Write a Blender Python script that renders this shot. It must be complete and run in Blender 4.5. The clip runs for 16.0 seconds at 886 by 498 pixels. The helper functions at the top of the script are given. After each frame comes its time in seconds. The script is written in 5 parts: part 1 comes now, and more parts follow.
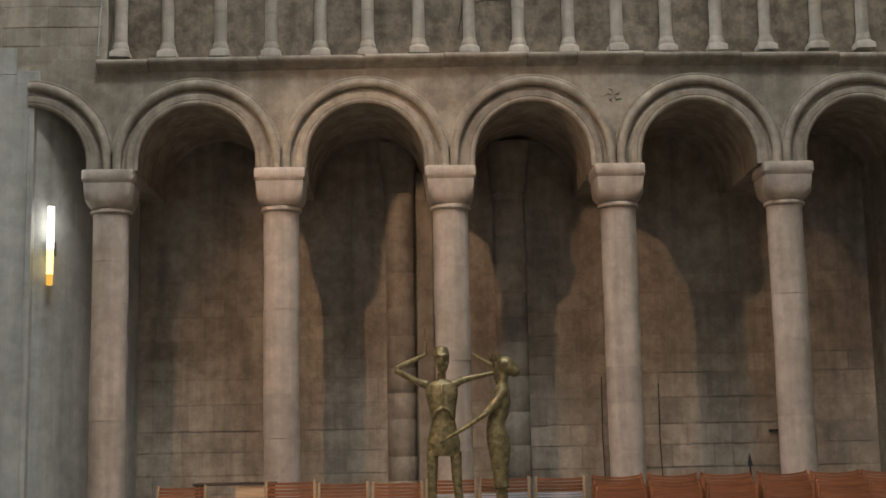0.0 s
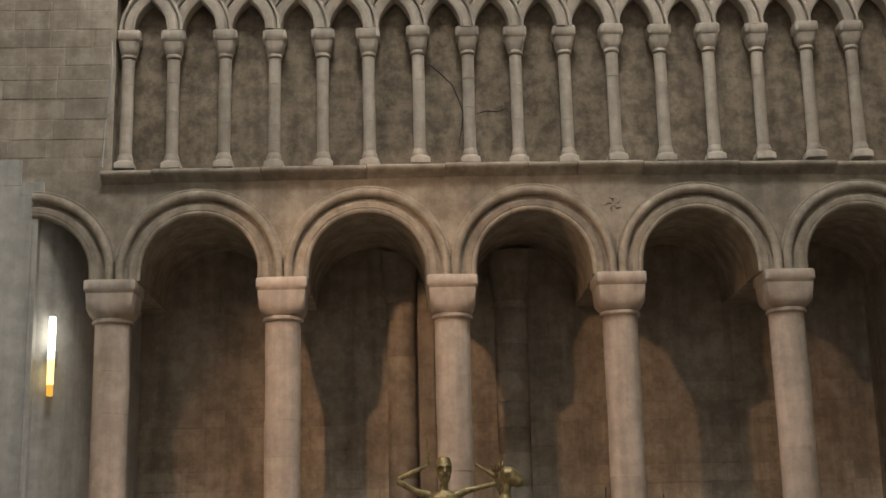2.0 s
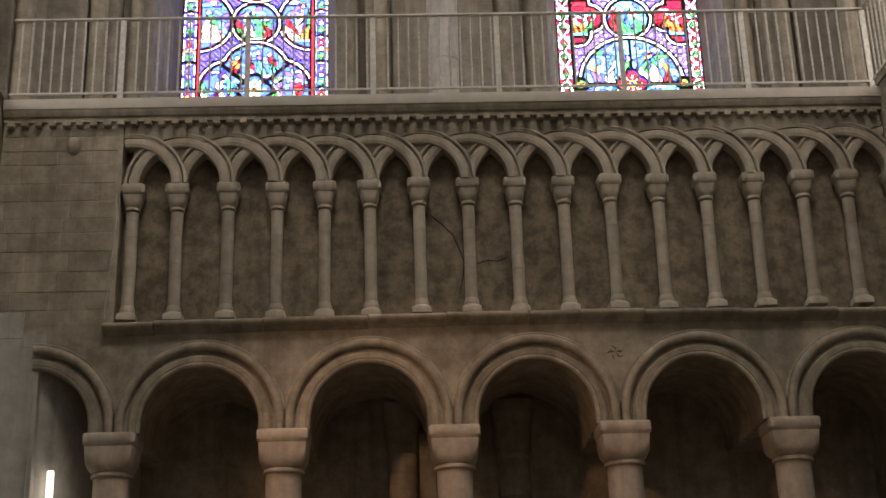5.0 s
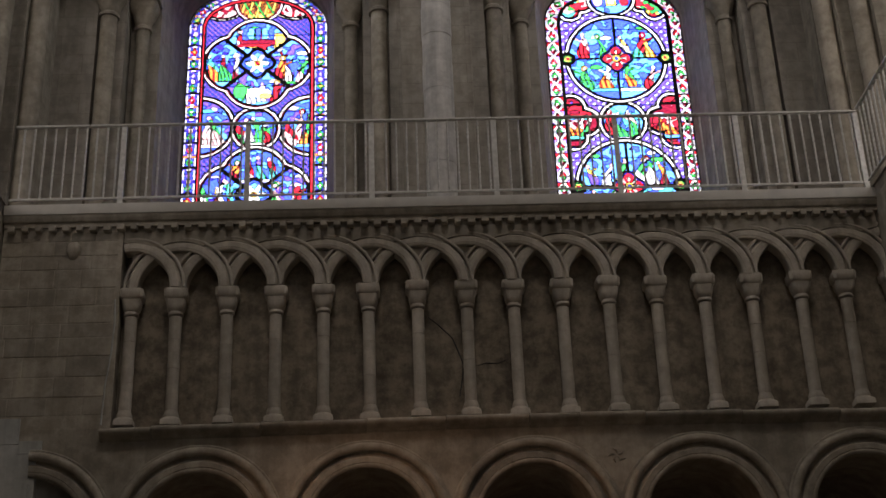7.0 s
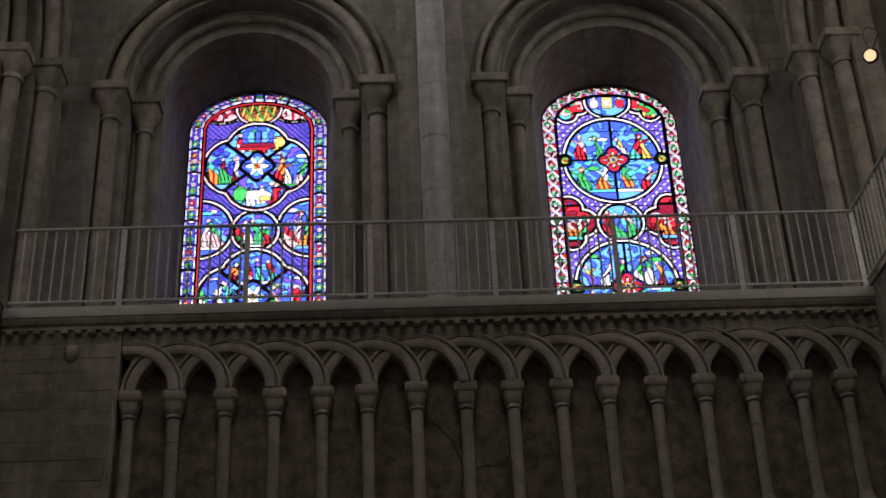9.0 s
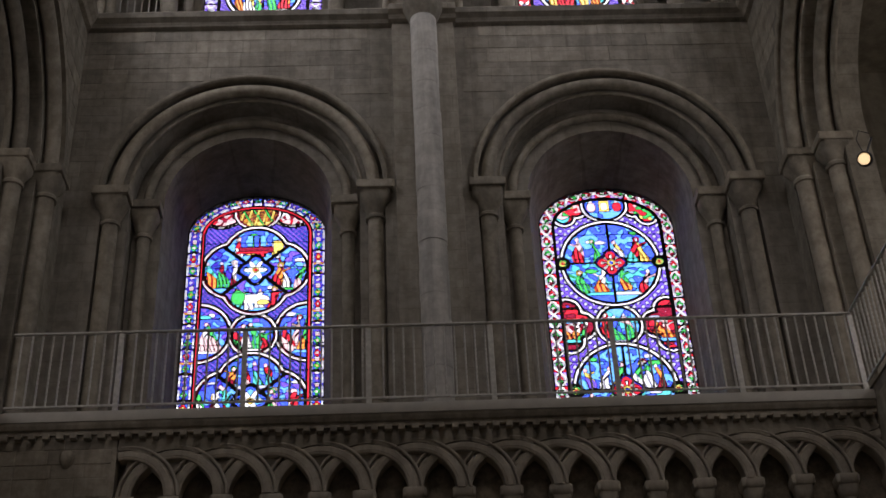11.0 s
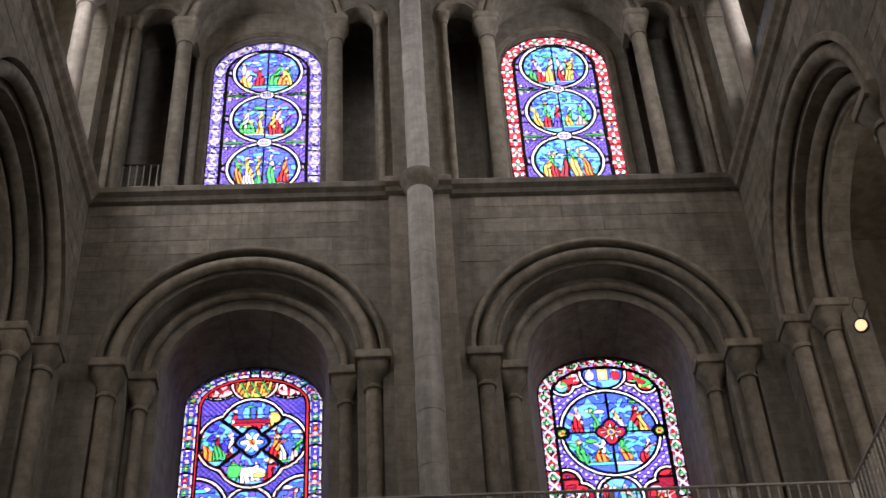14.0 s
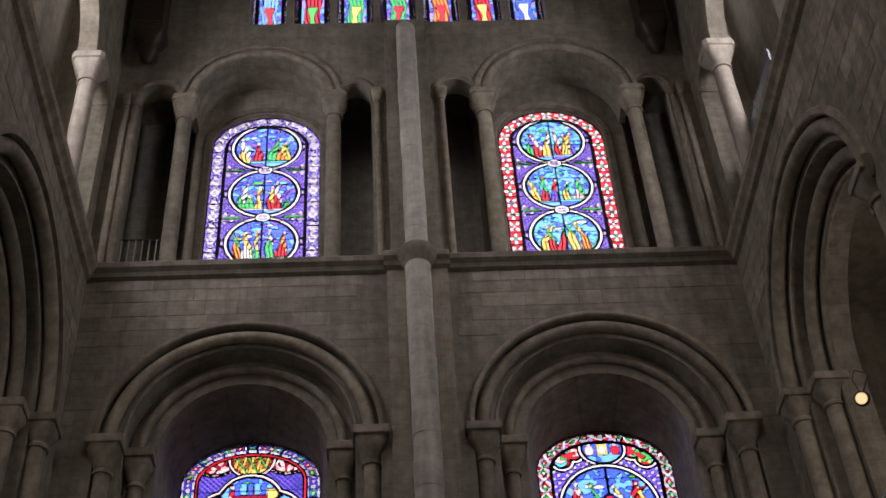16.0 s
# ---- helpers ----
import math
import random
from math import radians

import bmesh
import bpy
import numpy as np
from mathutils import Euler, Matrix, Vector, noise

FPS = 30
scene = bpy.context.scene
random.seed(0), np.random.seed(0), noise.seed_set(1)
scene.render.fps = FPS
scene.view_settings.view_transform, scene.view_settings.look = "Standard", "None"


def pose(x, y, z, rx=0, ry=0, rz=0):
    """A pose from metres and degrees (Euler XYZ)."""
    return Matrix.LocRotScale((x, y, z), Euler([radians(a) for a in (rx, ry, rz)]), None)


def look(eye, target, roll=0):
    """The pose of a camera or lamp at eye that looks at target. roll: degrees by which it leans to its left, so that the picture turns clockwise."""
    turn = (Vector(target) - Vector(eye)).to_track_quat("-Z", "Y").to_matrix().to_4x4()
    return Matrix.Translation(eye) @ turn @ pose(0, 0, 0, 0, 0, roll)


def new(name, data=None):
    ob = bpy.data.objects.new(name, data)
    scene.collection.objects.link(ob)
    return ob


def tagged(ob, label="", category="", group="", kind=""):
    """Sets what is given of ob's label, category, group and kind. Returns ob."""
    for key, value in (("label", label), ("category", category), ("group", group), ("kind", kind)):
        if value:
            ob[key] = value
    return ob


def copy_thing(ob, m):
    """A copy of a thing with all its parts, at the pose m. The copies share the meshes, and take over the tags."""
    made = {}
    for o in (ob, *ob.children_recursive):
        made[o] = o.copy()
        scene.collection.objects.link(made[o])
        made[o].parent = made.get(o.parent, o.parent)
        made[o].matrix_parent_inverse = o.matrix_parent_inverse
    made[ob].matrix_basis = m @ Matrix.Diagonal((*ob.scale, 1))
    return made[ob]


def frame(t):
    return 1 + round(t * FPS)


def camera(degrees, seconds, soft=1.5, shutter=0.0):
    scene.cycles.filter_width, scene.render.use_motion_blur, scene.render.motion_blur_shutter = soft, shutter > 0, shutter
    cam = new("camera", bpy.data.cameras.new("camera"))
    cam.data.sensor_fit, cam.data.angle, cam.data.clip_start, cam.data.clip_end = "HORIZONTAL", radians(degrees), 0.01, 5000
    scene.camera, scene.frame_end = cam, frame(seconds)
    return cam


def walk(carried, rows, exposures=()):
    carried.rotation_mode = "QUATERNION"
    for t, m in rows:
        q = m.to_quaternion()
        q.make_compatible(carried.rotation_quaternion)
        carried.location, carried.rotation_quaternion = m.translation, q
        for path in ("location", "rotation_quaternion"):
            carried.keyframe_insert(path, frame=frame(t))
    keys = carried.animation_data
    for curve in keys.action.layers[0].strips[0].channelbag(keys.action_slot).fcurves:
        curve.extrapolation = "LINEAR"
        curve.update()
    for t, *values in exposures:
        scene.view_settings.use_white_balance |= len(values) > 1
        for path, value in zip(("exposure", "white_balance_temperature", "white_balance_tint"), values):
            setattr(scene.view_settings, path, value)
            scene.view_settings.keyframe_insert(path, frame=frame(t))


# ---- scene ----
FOV = 37.08
EYE = Vector((0.0, 0.0, 1.15))
# seconds, yaw, pitch, roll of a camera that turns upward where it stands
ROWS = [
    (0.0, -1.74, 8.48, -1.08),
    (0.5, -1.72, 9.47, -1.09),
    (1.0, -1.71, 10.62, -1.11),
    (1.5, -1.73, 11.93, -1.21),
    (2.0, -1.76, 13.20, -1.30),
    (2.5, -1.77, 14.34, -1.40),
    (3.0, -1.78, 15.37, -1.50),
    (3.5, -1.80, 16.36, -1.57),
    (4.0, -1.82, 17.40, -1.60),
    (6.5, -2.02, 23.08, -2.07),
    (7.0, -2.09, 24.12, -2.15),
    (7.5, -2.14, 25.22, -2.24),
    (8.0, -2.20, 26.24, -2.35),
    (8.5, -2.26, 27.33, -2.41),
    (9.0, -2.34, 28.49, -2.52),
    (11.5, -2.81, 34.27, -2.97),
    (12.0, -2.93, 35.72, -3.17),
    (12.5, -3.02, 37.10, -3.27),
    (13.0, -3.14, 38.15, -3.40),
    (13.5, -3.27, 39.23, -3.56),
    (14.0, -3.33, 40.29, -3.69),
    (14.5, -3.39, 41.22, -3.72),
    (15.0, -3.60, 42.07, -3.96),
    (15.5, -3.68, 42.79, -4.05),
    (16.0, -3.73, 43.49, -4.13),
]
# seconds, stops, kelvin, tint: the camera's own exposure falls as the windows come into view
STOPS = [(0.0, 0.17, 6100, 10), (3.0, 0.15, 7100, 15), (4.2, -0.25, 7400, 17), (6.5, -1.85, 6900, 18), (7.5, -1.98, 6700, 18), (9.0, -2.66, 6700, 19), (11.5, -2.62, 6650, 20), (12.5, -2.38, 6750, 21), (14.0, -2.38, 6900, 21), (16.0, -2.68, 7000, 22)]


def aim(yaw, pitch):
    y, p = radians(yaw), radians(pitch)
    return Vector((-math.sin(y) * math.cos(p), math.cos(y) * math.cos(p), math.sin(p)))


cam = camera(FOV, 16.0, soft=1.6)
walk(cam, [(t, look(EYE, EYE + aim(yaw, pitch), roll)) for t, yaw, pitch, roll in ROWS], STOPS)

# ---- plan ----
FACE = 14.30        # front of the arcaded screen
WALL = 15.60        # face of the end wall above the gallery
BACK = 16.20        # wall behind the arcade
LEFT, RIGHT = -4.67, 5.77
DECK = 8.23         # top of the gallery floor
CLER = 15.74        # top of the clerestory string course

# ---- light ----
world = bpy.data.worlds.new("sky")
scene.world = world
world.use_nodes = True
wn = world.node_tree.nodes
sky = wn.new("ShaderNodeTexSky")
sky.sky_type, sky.sun_disc = "NISHITA", False
sky.sun_elevation, sky.sun_rotation = radians(40), radians(200)
world.node_tree.links.new(sky.outputs[0], wn["Background"].inputs[0])
wn["Background"].inputs[1].default_value = 0.1


def area(name, eye, target, w, h, power, colour):
    d = bpy.data.lights.new(name, "AREA")
    d.shape, d.size, d.size_y, d.energy, d.color = "RECTANGLE", w, h, power, colour
    ob = new(name, d)
    ob.matrix_world = look(eye, target)
    return ob


# fill lamps in unseen window openings added across the crossing, behind the camera
for x in (-3.6, 0.55, 4.7):
    area("window_daylight", (x, -9.95, 16.6), (x, 10, 15.4), 2.6, 9.0, 65, (1.0, 0.95, 0.87))
# fill lamp in an unseen lantern added over the crossing
area("lantern_fill", (0.55, 0.0, 28.5), (0.55, 0.4, 0.0), 6.6, 6.6, 4800, (1.0, 0.955, 0.88))
# fill lamps in unseen windows added to the side galleries, stronger on the right
for x, s, power in ((LEFT - 3.7, 1, 360), (RIGHT + 3.7, -1, 620)):
    area("window_daylight", (x, 8.9, 11.4), (x + s, 9.2, 11.35), 2.0, 3.6, power, (1.0, 0.97, 0.92))
# daylight in the side windows of the clerestory
for x, s in ((LEFT - 1.55, 1), (RIGHT + 1.55, -1)):
    area("window_daylight", (x, 11.7, 19.0), (x + s, 11.75, 18.9), 2.0, 3.2, 1400, (0.93, 0.97, 1.0))
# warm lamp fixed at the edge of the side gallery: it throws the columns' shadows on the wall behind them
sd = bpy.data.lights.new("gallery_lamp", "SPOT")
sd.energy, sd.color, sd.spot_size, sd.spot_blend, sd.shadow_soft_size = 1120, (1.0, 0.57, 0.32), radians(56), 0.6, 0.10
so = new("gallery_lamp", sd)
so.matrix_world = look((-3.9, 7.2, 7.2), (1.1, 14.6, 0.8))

# ---- materials ----
def mat(name, rough=0.85, metal=0.0):
    m = bpy.data.materials.new(name)
    m.use_nodes = True
    b = m.node_tree.nodes["Principled BSDF"]
    b.inputs["Roughness"].default_value, b.inputs["Metallic"].default_value = rough, metal
    return m, m.node_tree.nodes, m.node_tree.links, b


def ramp(n, stops):
    r = n.new("ShaderNodeValToRGB")
    e = r.color_ramp.elements
    while len(e) < len(stops):
        e.new(0.5)
    for el, (p, c) in zip(e, stops):
        el.position, el.color = p, (*c, 1)
    return r


def noise_tex(n, l, vec, scale, detail=5, rough=0.6):
    t = n.new("ShaderNodeTexNoise")
    t.inputs["Scale"].default_value, t.inputs["Detail"].default_value, t.inputs["Roughness"].default_value = scale, detail, rough
    l.new(vec, t.inputs["Vector"])
    return t


def mix(n, l, mode, fac, a, b):
    m = n.new("ShaderNodeMix")
    m.data_type, m.blend_type = "RGBA", mode
    if isinstance(fac, float):
        m.inputs[0].default_value = fac
    else:
        l.new(fac, m.inputs[0])
    for sock, v in ((m.inputs[6], a), (m.inputs[7], b)):
        if isinstance(v, tuple):
            sock.default_value = (*v, 1)
        else:
            l.new(v, sock)
    return m.outputs[2]


def stone(name, base, dark, stain=0.35, joints="", seed=0.0, bump=0.25, per=0.25, course=0.31, streak=0.25):
    """Limestone: broad blotches, run-down streaks, fine grain, and faint joints where the ashlar is too far to model."""
    m, n, l, b = mat(name, 0.88)
    pos = n.new("ShaderNodeNewGeometry").outputs["Position"]
    off = n.new("ShaderNodeVectorMath")
    off.operation = "ADD"
    off.inputs[1].default_value = (seed, seed * 1.7, seed * 0.6)
    l.new(pos, off.inputs[0])
    v = off.outputs[0]
    big = noise_tex(n, l, v, 0.9, 6, 0.65)
    mid = noise_tex(n, l, v, 4.5, 6, 0.7)
    fine = noise_tex(n, l, v, 60, 3, 0.6)
    sc = n.new("ShaderNodeVectorMath")
    sc.operation = "MULTIPLY"
    sc.inputs[1].default_value = (5.0, 5.0, 0.35)
    l.new(v, sc.inputs[0])
    run = noise_tex(n, l, sc.outputs[0], 1.0, 4, 0.6)
    r1 = ramp(n, [(0.36, dark), (0.62, base)])
    l.new(big.outputs[0], r1.inputs[0])
    light = tuple(min(1, c * 1.18) for c in base)
    r2 = ramp(n, [(0.35, dark), (0.55, base), (0.75, light)])
    l.new(mid.outputs[0], r2.inputs[0])
    col = mix(n, l, "MIX", 0.5, r1.outputs[0], r2.outputs[0])
    r3 = ramp(n, [(0.42, (1 - stain,) * 3), (0.6, (1, 1, 1))])
    l.new(mid.outputs[0], r3.inputs[0])
    r4 = ramp(n, [(0.35, (1 - streak,) * 3), (0.6, (1, 1, 1))])
    l.new(run.outputs[0], r4.inputs[0])
    col = mix(n, l, "MULTIPLY", 0.7, col, r3.outputs[0])
    col = mix(n, l, "MULTIPLY", 1.0, col, r4.outputs[0])
    info = n.new("ShaderNodeObjectInfo")
    r5 = ramp(n, [(0.0, (1 - per,) * 3), (1.0, (1 + per * 0.4, 1 + per * 0.36, 1 + per * 0.3))])
    l.new(info.outputs["Random"], r5.inputs[0])
    col = mix(n, l, "MULTIPLY", 1.0, col, r5.outputs[0])
    height = mix(n, l, "MIX", 0.35, mid.outputs[0], fine.outputs[0])
    if joints:
        sep = n.new("ShaderNodeSeparateXYZ")
        l.new(v, sep.inputs[0])
        com = n.new("ShaderNodeCombineXYZ")
        l.new(sep.outputs[joints.upper()], com.inputs[0])
        l.new(sep.outputs["Z"], com.inputs[1])
        warp = mix(n, l, "LINEAR_LIGHT", 0.02, com.outputs[0], big.outputs[1])
        bt = n.new("ShaderNodeTexBrick")
        bt.inputs["Scale"].default_value = 1.0
        bt.inputs["Brick Width"].default_value, bt.inputs["Row Height"].default_value = 0.62, course
        bt.inputs["Mortar Size"].default_value, bt.inputs["Mortar Smooth"].default_value = 0.008, 0.6
        bt.inputs["Color1"].default_value, bt.inputs["Color2"].default_value = (1, 1, 1, 1), (0.9, 0.89, 0.87, 1)
        bt.inputs["Mortar"].default_value = (0.74, 0.72, 0.69, 1)
        l.new(warp, bt.inputs["Vector"])
        col = mix(n, l, "MULTIPLY", 0.75, col, bt.outputs["Color"])
        inv = n.new("ShaderNodeInvert")
        l.new(bt.outputs["Fac"], inv.inputs["Color"])
        height = mix(n, l, "MULTIPLY", 0.8, height, inv.outputs[0])
    l.new(col, b.inputs["Base Color"])
    bp = n.new("ShaderNodeBump")
    bp.inputs["Strength"].default_value, bp.inputs["Distance"].default_value = bump, 0.03
    l.new(height, bp.inputs["Height"])
    l.new(bp.outputs[0], b.inputs["Normal"])
    return m


STONE = stone("limestone", (0.44, 0.40, 0.33), (0.30, 0.265, 0.21), 0.25)
ASHLAR = stone("limestone_ashlar", (0.42, 0.38, 0.31), (0.30, 0.27, 0.21), 0.2, "x")
ASHLAR_SIDE = stone("limestone_ashlar_side", (0.40, 0.37, 0.31), (0.29, 0.26, 0.21), 0.25, "y", 3.1)
GREY = stone("grey_limestone", (0.41, 0.38, 0.33), (0.30, 0.272, 0.23), 0.2, "x", 7.7)
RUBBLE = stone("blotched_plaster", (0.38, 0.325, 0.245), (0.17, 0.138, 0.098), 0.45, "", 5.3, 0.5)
PALESTONE = stone("pale_dressed_stone", (0.53, 0.485, 0.41), (0.40, 0.36, 0.295), 0.15, "", 8.8, 0.2, 0.06)
SHAFT = stone("shaft_stone", (0.66, 0.64, 0.60), (0.52, 0.50, 0.46), 0.2, "", 3.7, 0.2, 0.06, streak=0.3)
PATCHED = stone("patched_ashlar", (0.45, 0.40, 0.325), (0.31, 0.27, 0.21), 0.28, "", 6.1, 0.5, 0.15, streak=0.3)
PALE = stone("pale_limewash", (0.52, 0.53, 0.50), (0.39, 0.395, 0.365), 0.10, "", 2.2, 0.12, 0.05)
COLUMN = stone("column_stone", (0.55, 0.50, 0.44), (0.42, 0.375, 0.315), 0.15, "", 9.4, 0.15, 0.12)
PLASTER = stone("old_plaster", (0.46, 0.42, 0.33), (0.36, 0.32, 0.25), 0.15, "", 4.4, 0.1, 0.05)
PAVING = stone("paving", (0.34, 0.31, 0.27), (0.22, 0.20, 0.17), 0.3, "y", 1.3)


def plain(name, colour, rough=0.5, metal=0.0, vary=0.25, scale=20.0):
    m, n, l, b = mat(name, rough, metal)
    tc = n.new("ShaderNodeNewGeometry").outputs["Position"]
    t = noise_tex(n, l, tc, scale, 5)
    r = ramp(n, [(0.3, tuple(c * (1 - vary) for c in colour)), (0.7, tuple(min(1, c * (1 + vary * 0.5)) for c in colour))])
    l.new(t.outputs[0], r.inputs[0])
    l.new(r.outputs[0], b.inputs["Base Color"])
    bp = n.new("ShaderNodeBump")
    bp.inputs["Strength"].default_value, bp.inputs["Distance"].default_value = 0.15, 0.01
    l.new(t.outputs[0], bp.inputs["Height"])
    l.new(bp.outputs[0], b.inputs["Normal"])
    return m


def wood(name, a, c):
    m, n, l, b = mat(name, 0.5)
    pos = n.new("ShaderNodeNewGeometry").outputs["Position"]
    sc = n.new("ShaderNodeVectorMath")
    sc.operation = "MULTIPLY"
    sc.inputs[1].default_value = (4, 30, 60)
    l.new(pos, sc.inputs[0])
    t = noise_tex(n, l, sc.outputs[0], 1.0, 5)
    r = ramp(n, [(0.3, a), (0.7, c)])
    l.new(t.outputs[0], r.inputs[0])
    info = n.new("ShaderNodeObjectInfo")
    r5 = ramp(n, [(0.0, (0.75, 0.75, 0.75)), (1.0, (1.1, 1.08, 1.05))])
    l.new(info.outputs["Random"], r5.inputs[0])
    l.new(mix(n, l, "MULTIPLY", 1.0, r.outputs[0], r5.outputs[0]), b.inputs["Base Color"])
    return m


def glow(name, colour, strength):
    m = bpy.data.materials.new(name)
    m.use_nodes = True
    n, l = m.node_tree.nodes, m.node_tree.links
    n.remove(n["Principled BSDF"])
    e = n.new("ShaderNodeEmission")
    e.inputs[0].default_value, e.inputs[1].default_value = (*colour, 1), strength
    l.new(e.outputs[0], n["Material Output"].inputs[0])
    return m


STEEL = plain("painted_railing_steel", (0.58, 0.57, 0.53), 0.45, 0.2)
LEAD = plain("lead", (0.03, 0.03, 0.034), 0.7, 0.3)
IRON = plain("dark_iron", (0.04, 0.04, 0.042), 0.6, 0.5)
DECKWOOD = plain("painted_fascia", (0.52, 0.50, 0.45), 0.6, 0.0, 0.12, 6)
BRONZE = plain("weathered_bronze", (0.25, 0.22, 0.115), 0.45, 0.5, 0.65, 20)
CHAIRWOOD = wood("chair_wood", (0.20, 0.07, 0.03), (0.36, 0.15, 0.065))
PALEWOOD = wood("pale_wood", (0.45, 0.32, 0.20), (0.60, 0.45, 0.30))
PALEBAR = plain("pale_blue_grey_bar", (0.50, 0.51, 0.60), 0.45, 0.1, 0.15, 9)
OAK = wood("dark_oak", (0.03, 0.022, 0.016), (0.07, 0.05, 0.035))
BLUEPANEL = plain("blue_grey_board", (0.17, 0.20, 0.24), 0.4)

# ---- helpers of this scene ----
def part(name, bm, material, parent=None, label="", smooth=False):
    me = bpy.data.meshes.new(name)
    bmesh.ops.recalc_face_normals(bm, faces=bm.faces)
    bm.to_mesh(me)
    bm.free()
    me.materials.append(material)
    if smooth:
        me.polygons.foreach_set("use_smooth", [True] * len(me.polygons))
        me.set_sharp_from_angle(angle=radians(38))
    ob = new(name, me)
    ob.parent = parent
    if label:
        tagged(ob, label)
    return ob


def thing(name, x, y, z, label, category, group=""):
    ob = new(name)
    ob.location = (x, y, z)
    ob.empty_display_size = 0.1
    return tagged(ob, label, category, group)


def box(bm, x0, x1, y0, y1, z0, z1, bevel=0.0):
    g = bmesh.ops.create_cube(bm, size=1.0)
    for v in g["verts"]:
        v.co = Vector((x0 + (v.co.x + 0.5) * (x1 - x0), y0 + (v.co.y + 0.5) * (y1 - y0), z0 + (v.co.z + 0.5) * (z1 - z0)))
    if bevel:
        es = list({e for v in g["verts"] for e in v.link_edges})
        bmesh.ops.bevel(bm, geom=es, offset=bevel, segments=2, affect="EDGES", profile=0.6)
    return bm


def solid(name, x0, x1, y0, y1, z0, z1, material, parent=None, label="", bevel=0.0):
    return part(name, box(bmesh.new(), x0, x1, y0, y1, z0, z1, bevel), material, parent, label, bevel > 0)


def loft(bm, rings, closed=True, caps=True):
    vs = [[bm.verts.new(p) for p in r] for r in rings]
    k = len(rings[0])
    for a, b in zip(vs, vs[1:]):
        for i in range(k if closed else k - 1):
            j = (i + 1) % k
            bm.faces.new((a[i], a[j], b[j], b[i]))
    if caps:
        bm.faces.new(vs[0][::-1])
        bm.faces.new(vs[-1])
    return bm


def turned(bm, cx, cy, profile, n=24):
    """profile: (radius, height, squareness); squareness 2 is round, 12 nearly square."""
    rings = []
    for r, z, p in profile:
        ring = []
        for i in range(n):
            a = 2 * math.pi * (i + 0.5) / n
            c, s = math.cos(a), math.sin(a)
            k = (abs(c) ** p + abs(s) ** p) ** (-1 / p)
            ring.append((cx + r * k * c, cy + r * k * s, z))
        rings.append(ring)
    return loft(bm, rings)


def tube(bm, pts, radii, n=12):
    """A limb or pipe along points, with a radius at each."""
    rings = []
    up = Vector((0, 1, 0.01))
    P = [Vector(p) for p in pts]
    for i, p in enumerate(P):
        d = (P[min(i + 1, len(P) - 1)] - P[max(i - 1, 0)]).normalized()
        u = d.cross(up)
        u = u.normalized() if u.length > 1e-3 else Vector((1, 0, 0))
        w = d.cross(u)
        r = radii[i]
        rx, ry = r if isinstance(r, tuple) else (r, r)
        rings.append([p + u * rx * math.cos(2 * math.pi * k / n) + w * ry * math.sin(2 * math.pi * k / n) for k in range(n)])
    return loft(bm, rings)


def end_wall(u, v, w):
    return (u, w, v)


def side_wall(u, v, w):
    return (w, u, v)


def arch_path(cx, cz, r, foot=None, a0=0.0, a1=180.0, n=36, rise=1.0):
    """Points and outward normals along an arch, from its right foot to its left one."""
    path = []
    for i in range(n + 1):
        a = radians(a0 + (a1 - a0) * i / n)
        path.append((cx + r * math.cos(a), cz + r * rise * math.sin(a), math.cos(a), math.sin(a)))
    if foot is not None and foot < cz - 0.005:
        if a0 <= 0:
            path.insert(0, (cx + r, foot, 1, 0))
        if a1 >= 180:
            path.append((cx - r, foot, -1, 0))
    return path


def moulding(bm, path, profile, w0, put=end_wall):
    """Sweeps (out, depth) pairs along a path in the wall's plane."""
    return loft(bm, [[put(x + a * nx, z + a * nz, w0 + d) for a, d in profile] for x, z, nx, nz in path])


def roll(r, cx=0.0, cy=0.0, n=10):
    return [(cx + r * math.cos(2 * math.pi * i / n), cy + r * math.sin(2 * math.pi * i / n)) for i in range(n)]


def band(a0, a1, d0, d1, c=0.02):
    return [(a0, d1), (a0, d0 + c), (a0 + c, d0), (a1 - c, d0), (a1, d0 + c), (a1, d1)]


def arch_outline(cx, half, foot, cz, rise=1.0, n=28):
    pts = [(cx + half, foot)]
    for i in range(n + 1):
        a = math.pi * i / n
        pts.append((cx + half * math.cos(a), cz + half * rise * math.sin(a)))
    pts.append((cx - half, foot))
    return pts


def holed(bm, outline, holes, w0, w1, put=end_wall):
    """A slab from w0 to w1 whose outline and holes go right through."""
    loops = [outline] + holes
    flat = bmesh.new()
    edges = []
    for lp in loops:
        vs = [flat.verts.new((u, v, 0)) for u, v in lp]
        for i in range(len(vs)):
            edges.append(flat.edges.new((vs[i], vs[(i + 1) % len(vs)])))
    bmesh.ops.triangle_fill(flat, use_beauty=True, use_dissolve=False, edges=edges)
    flat.verts.index_update()
    a = [bm.verts.new(put(v.co.x, v.co.y, w0)) for v in flat.verts]
    b = [bm.verts.new(put(v.co.x, v.co.y, w1)) for v in flat.verts]
    for f in flat.faces:
        ids = [v.index for v in f.verts]
        bm.faces.new([a[i] for i in ids])
        bm.faces.new([b[i] for i in reversed(ids)])
    for e in flat.edges:
        if len(e.link_faces) == 1:
            i, j = e.verts[0].index, e.verts[1].index
            bm.faces.new((a[i], a[j], b[j], b[i]))
    flat.free()
    return bm


def setting(ob, label, category):
    return tagged(ob, label, category, kind="structure")


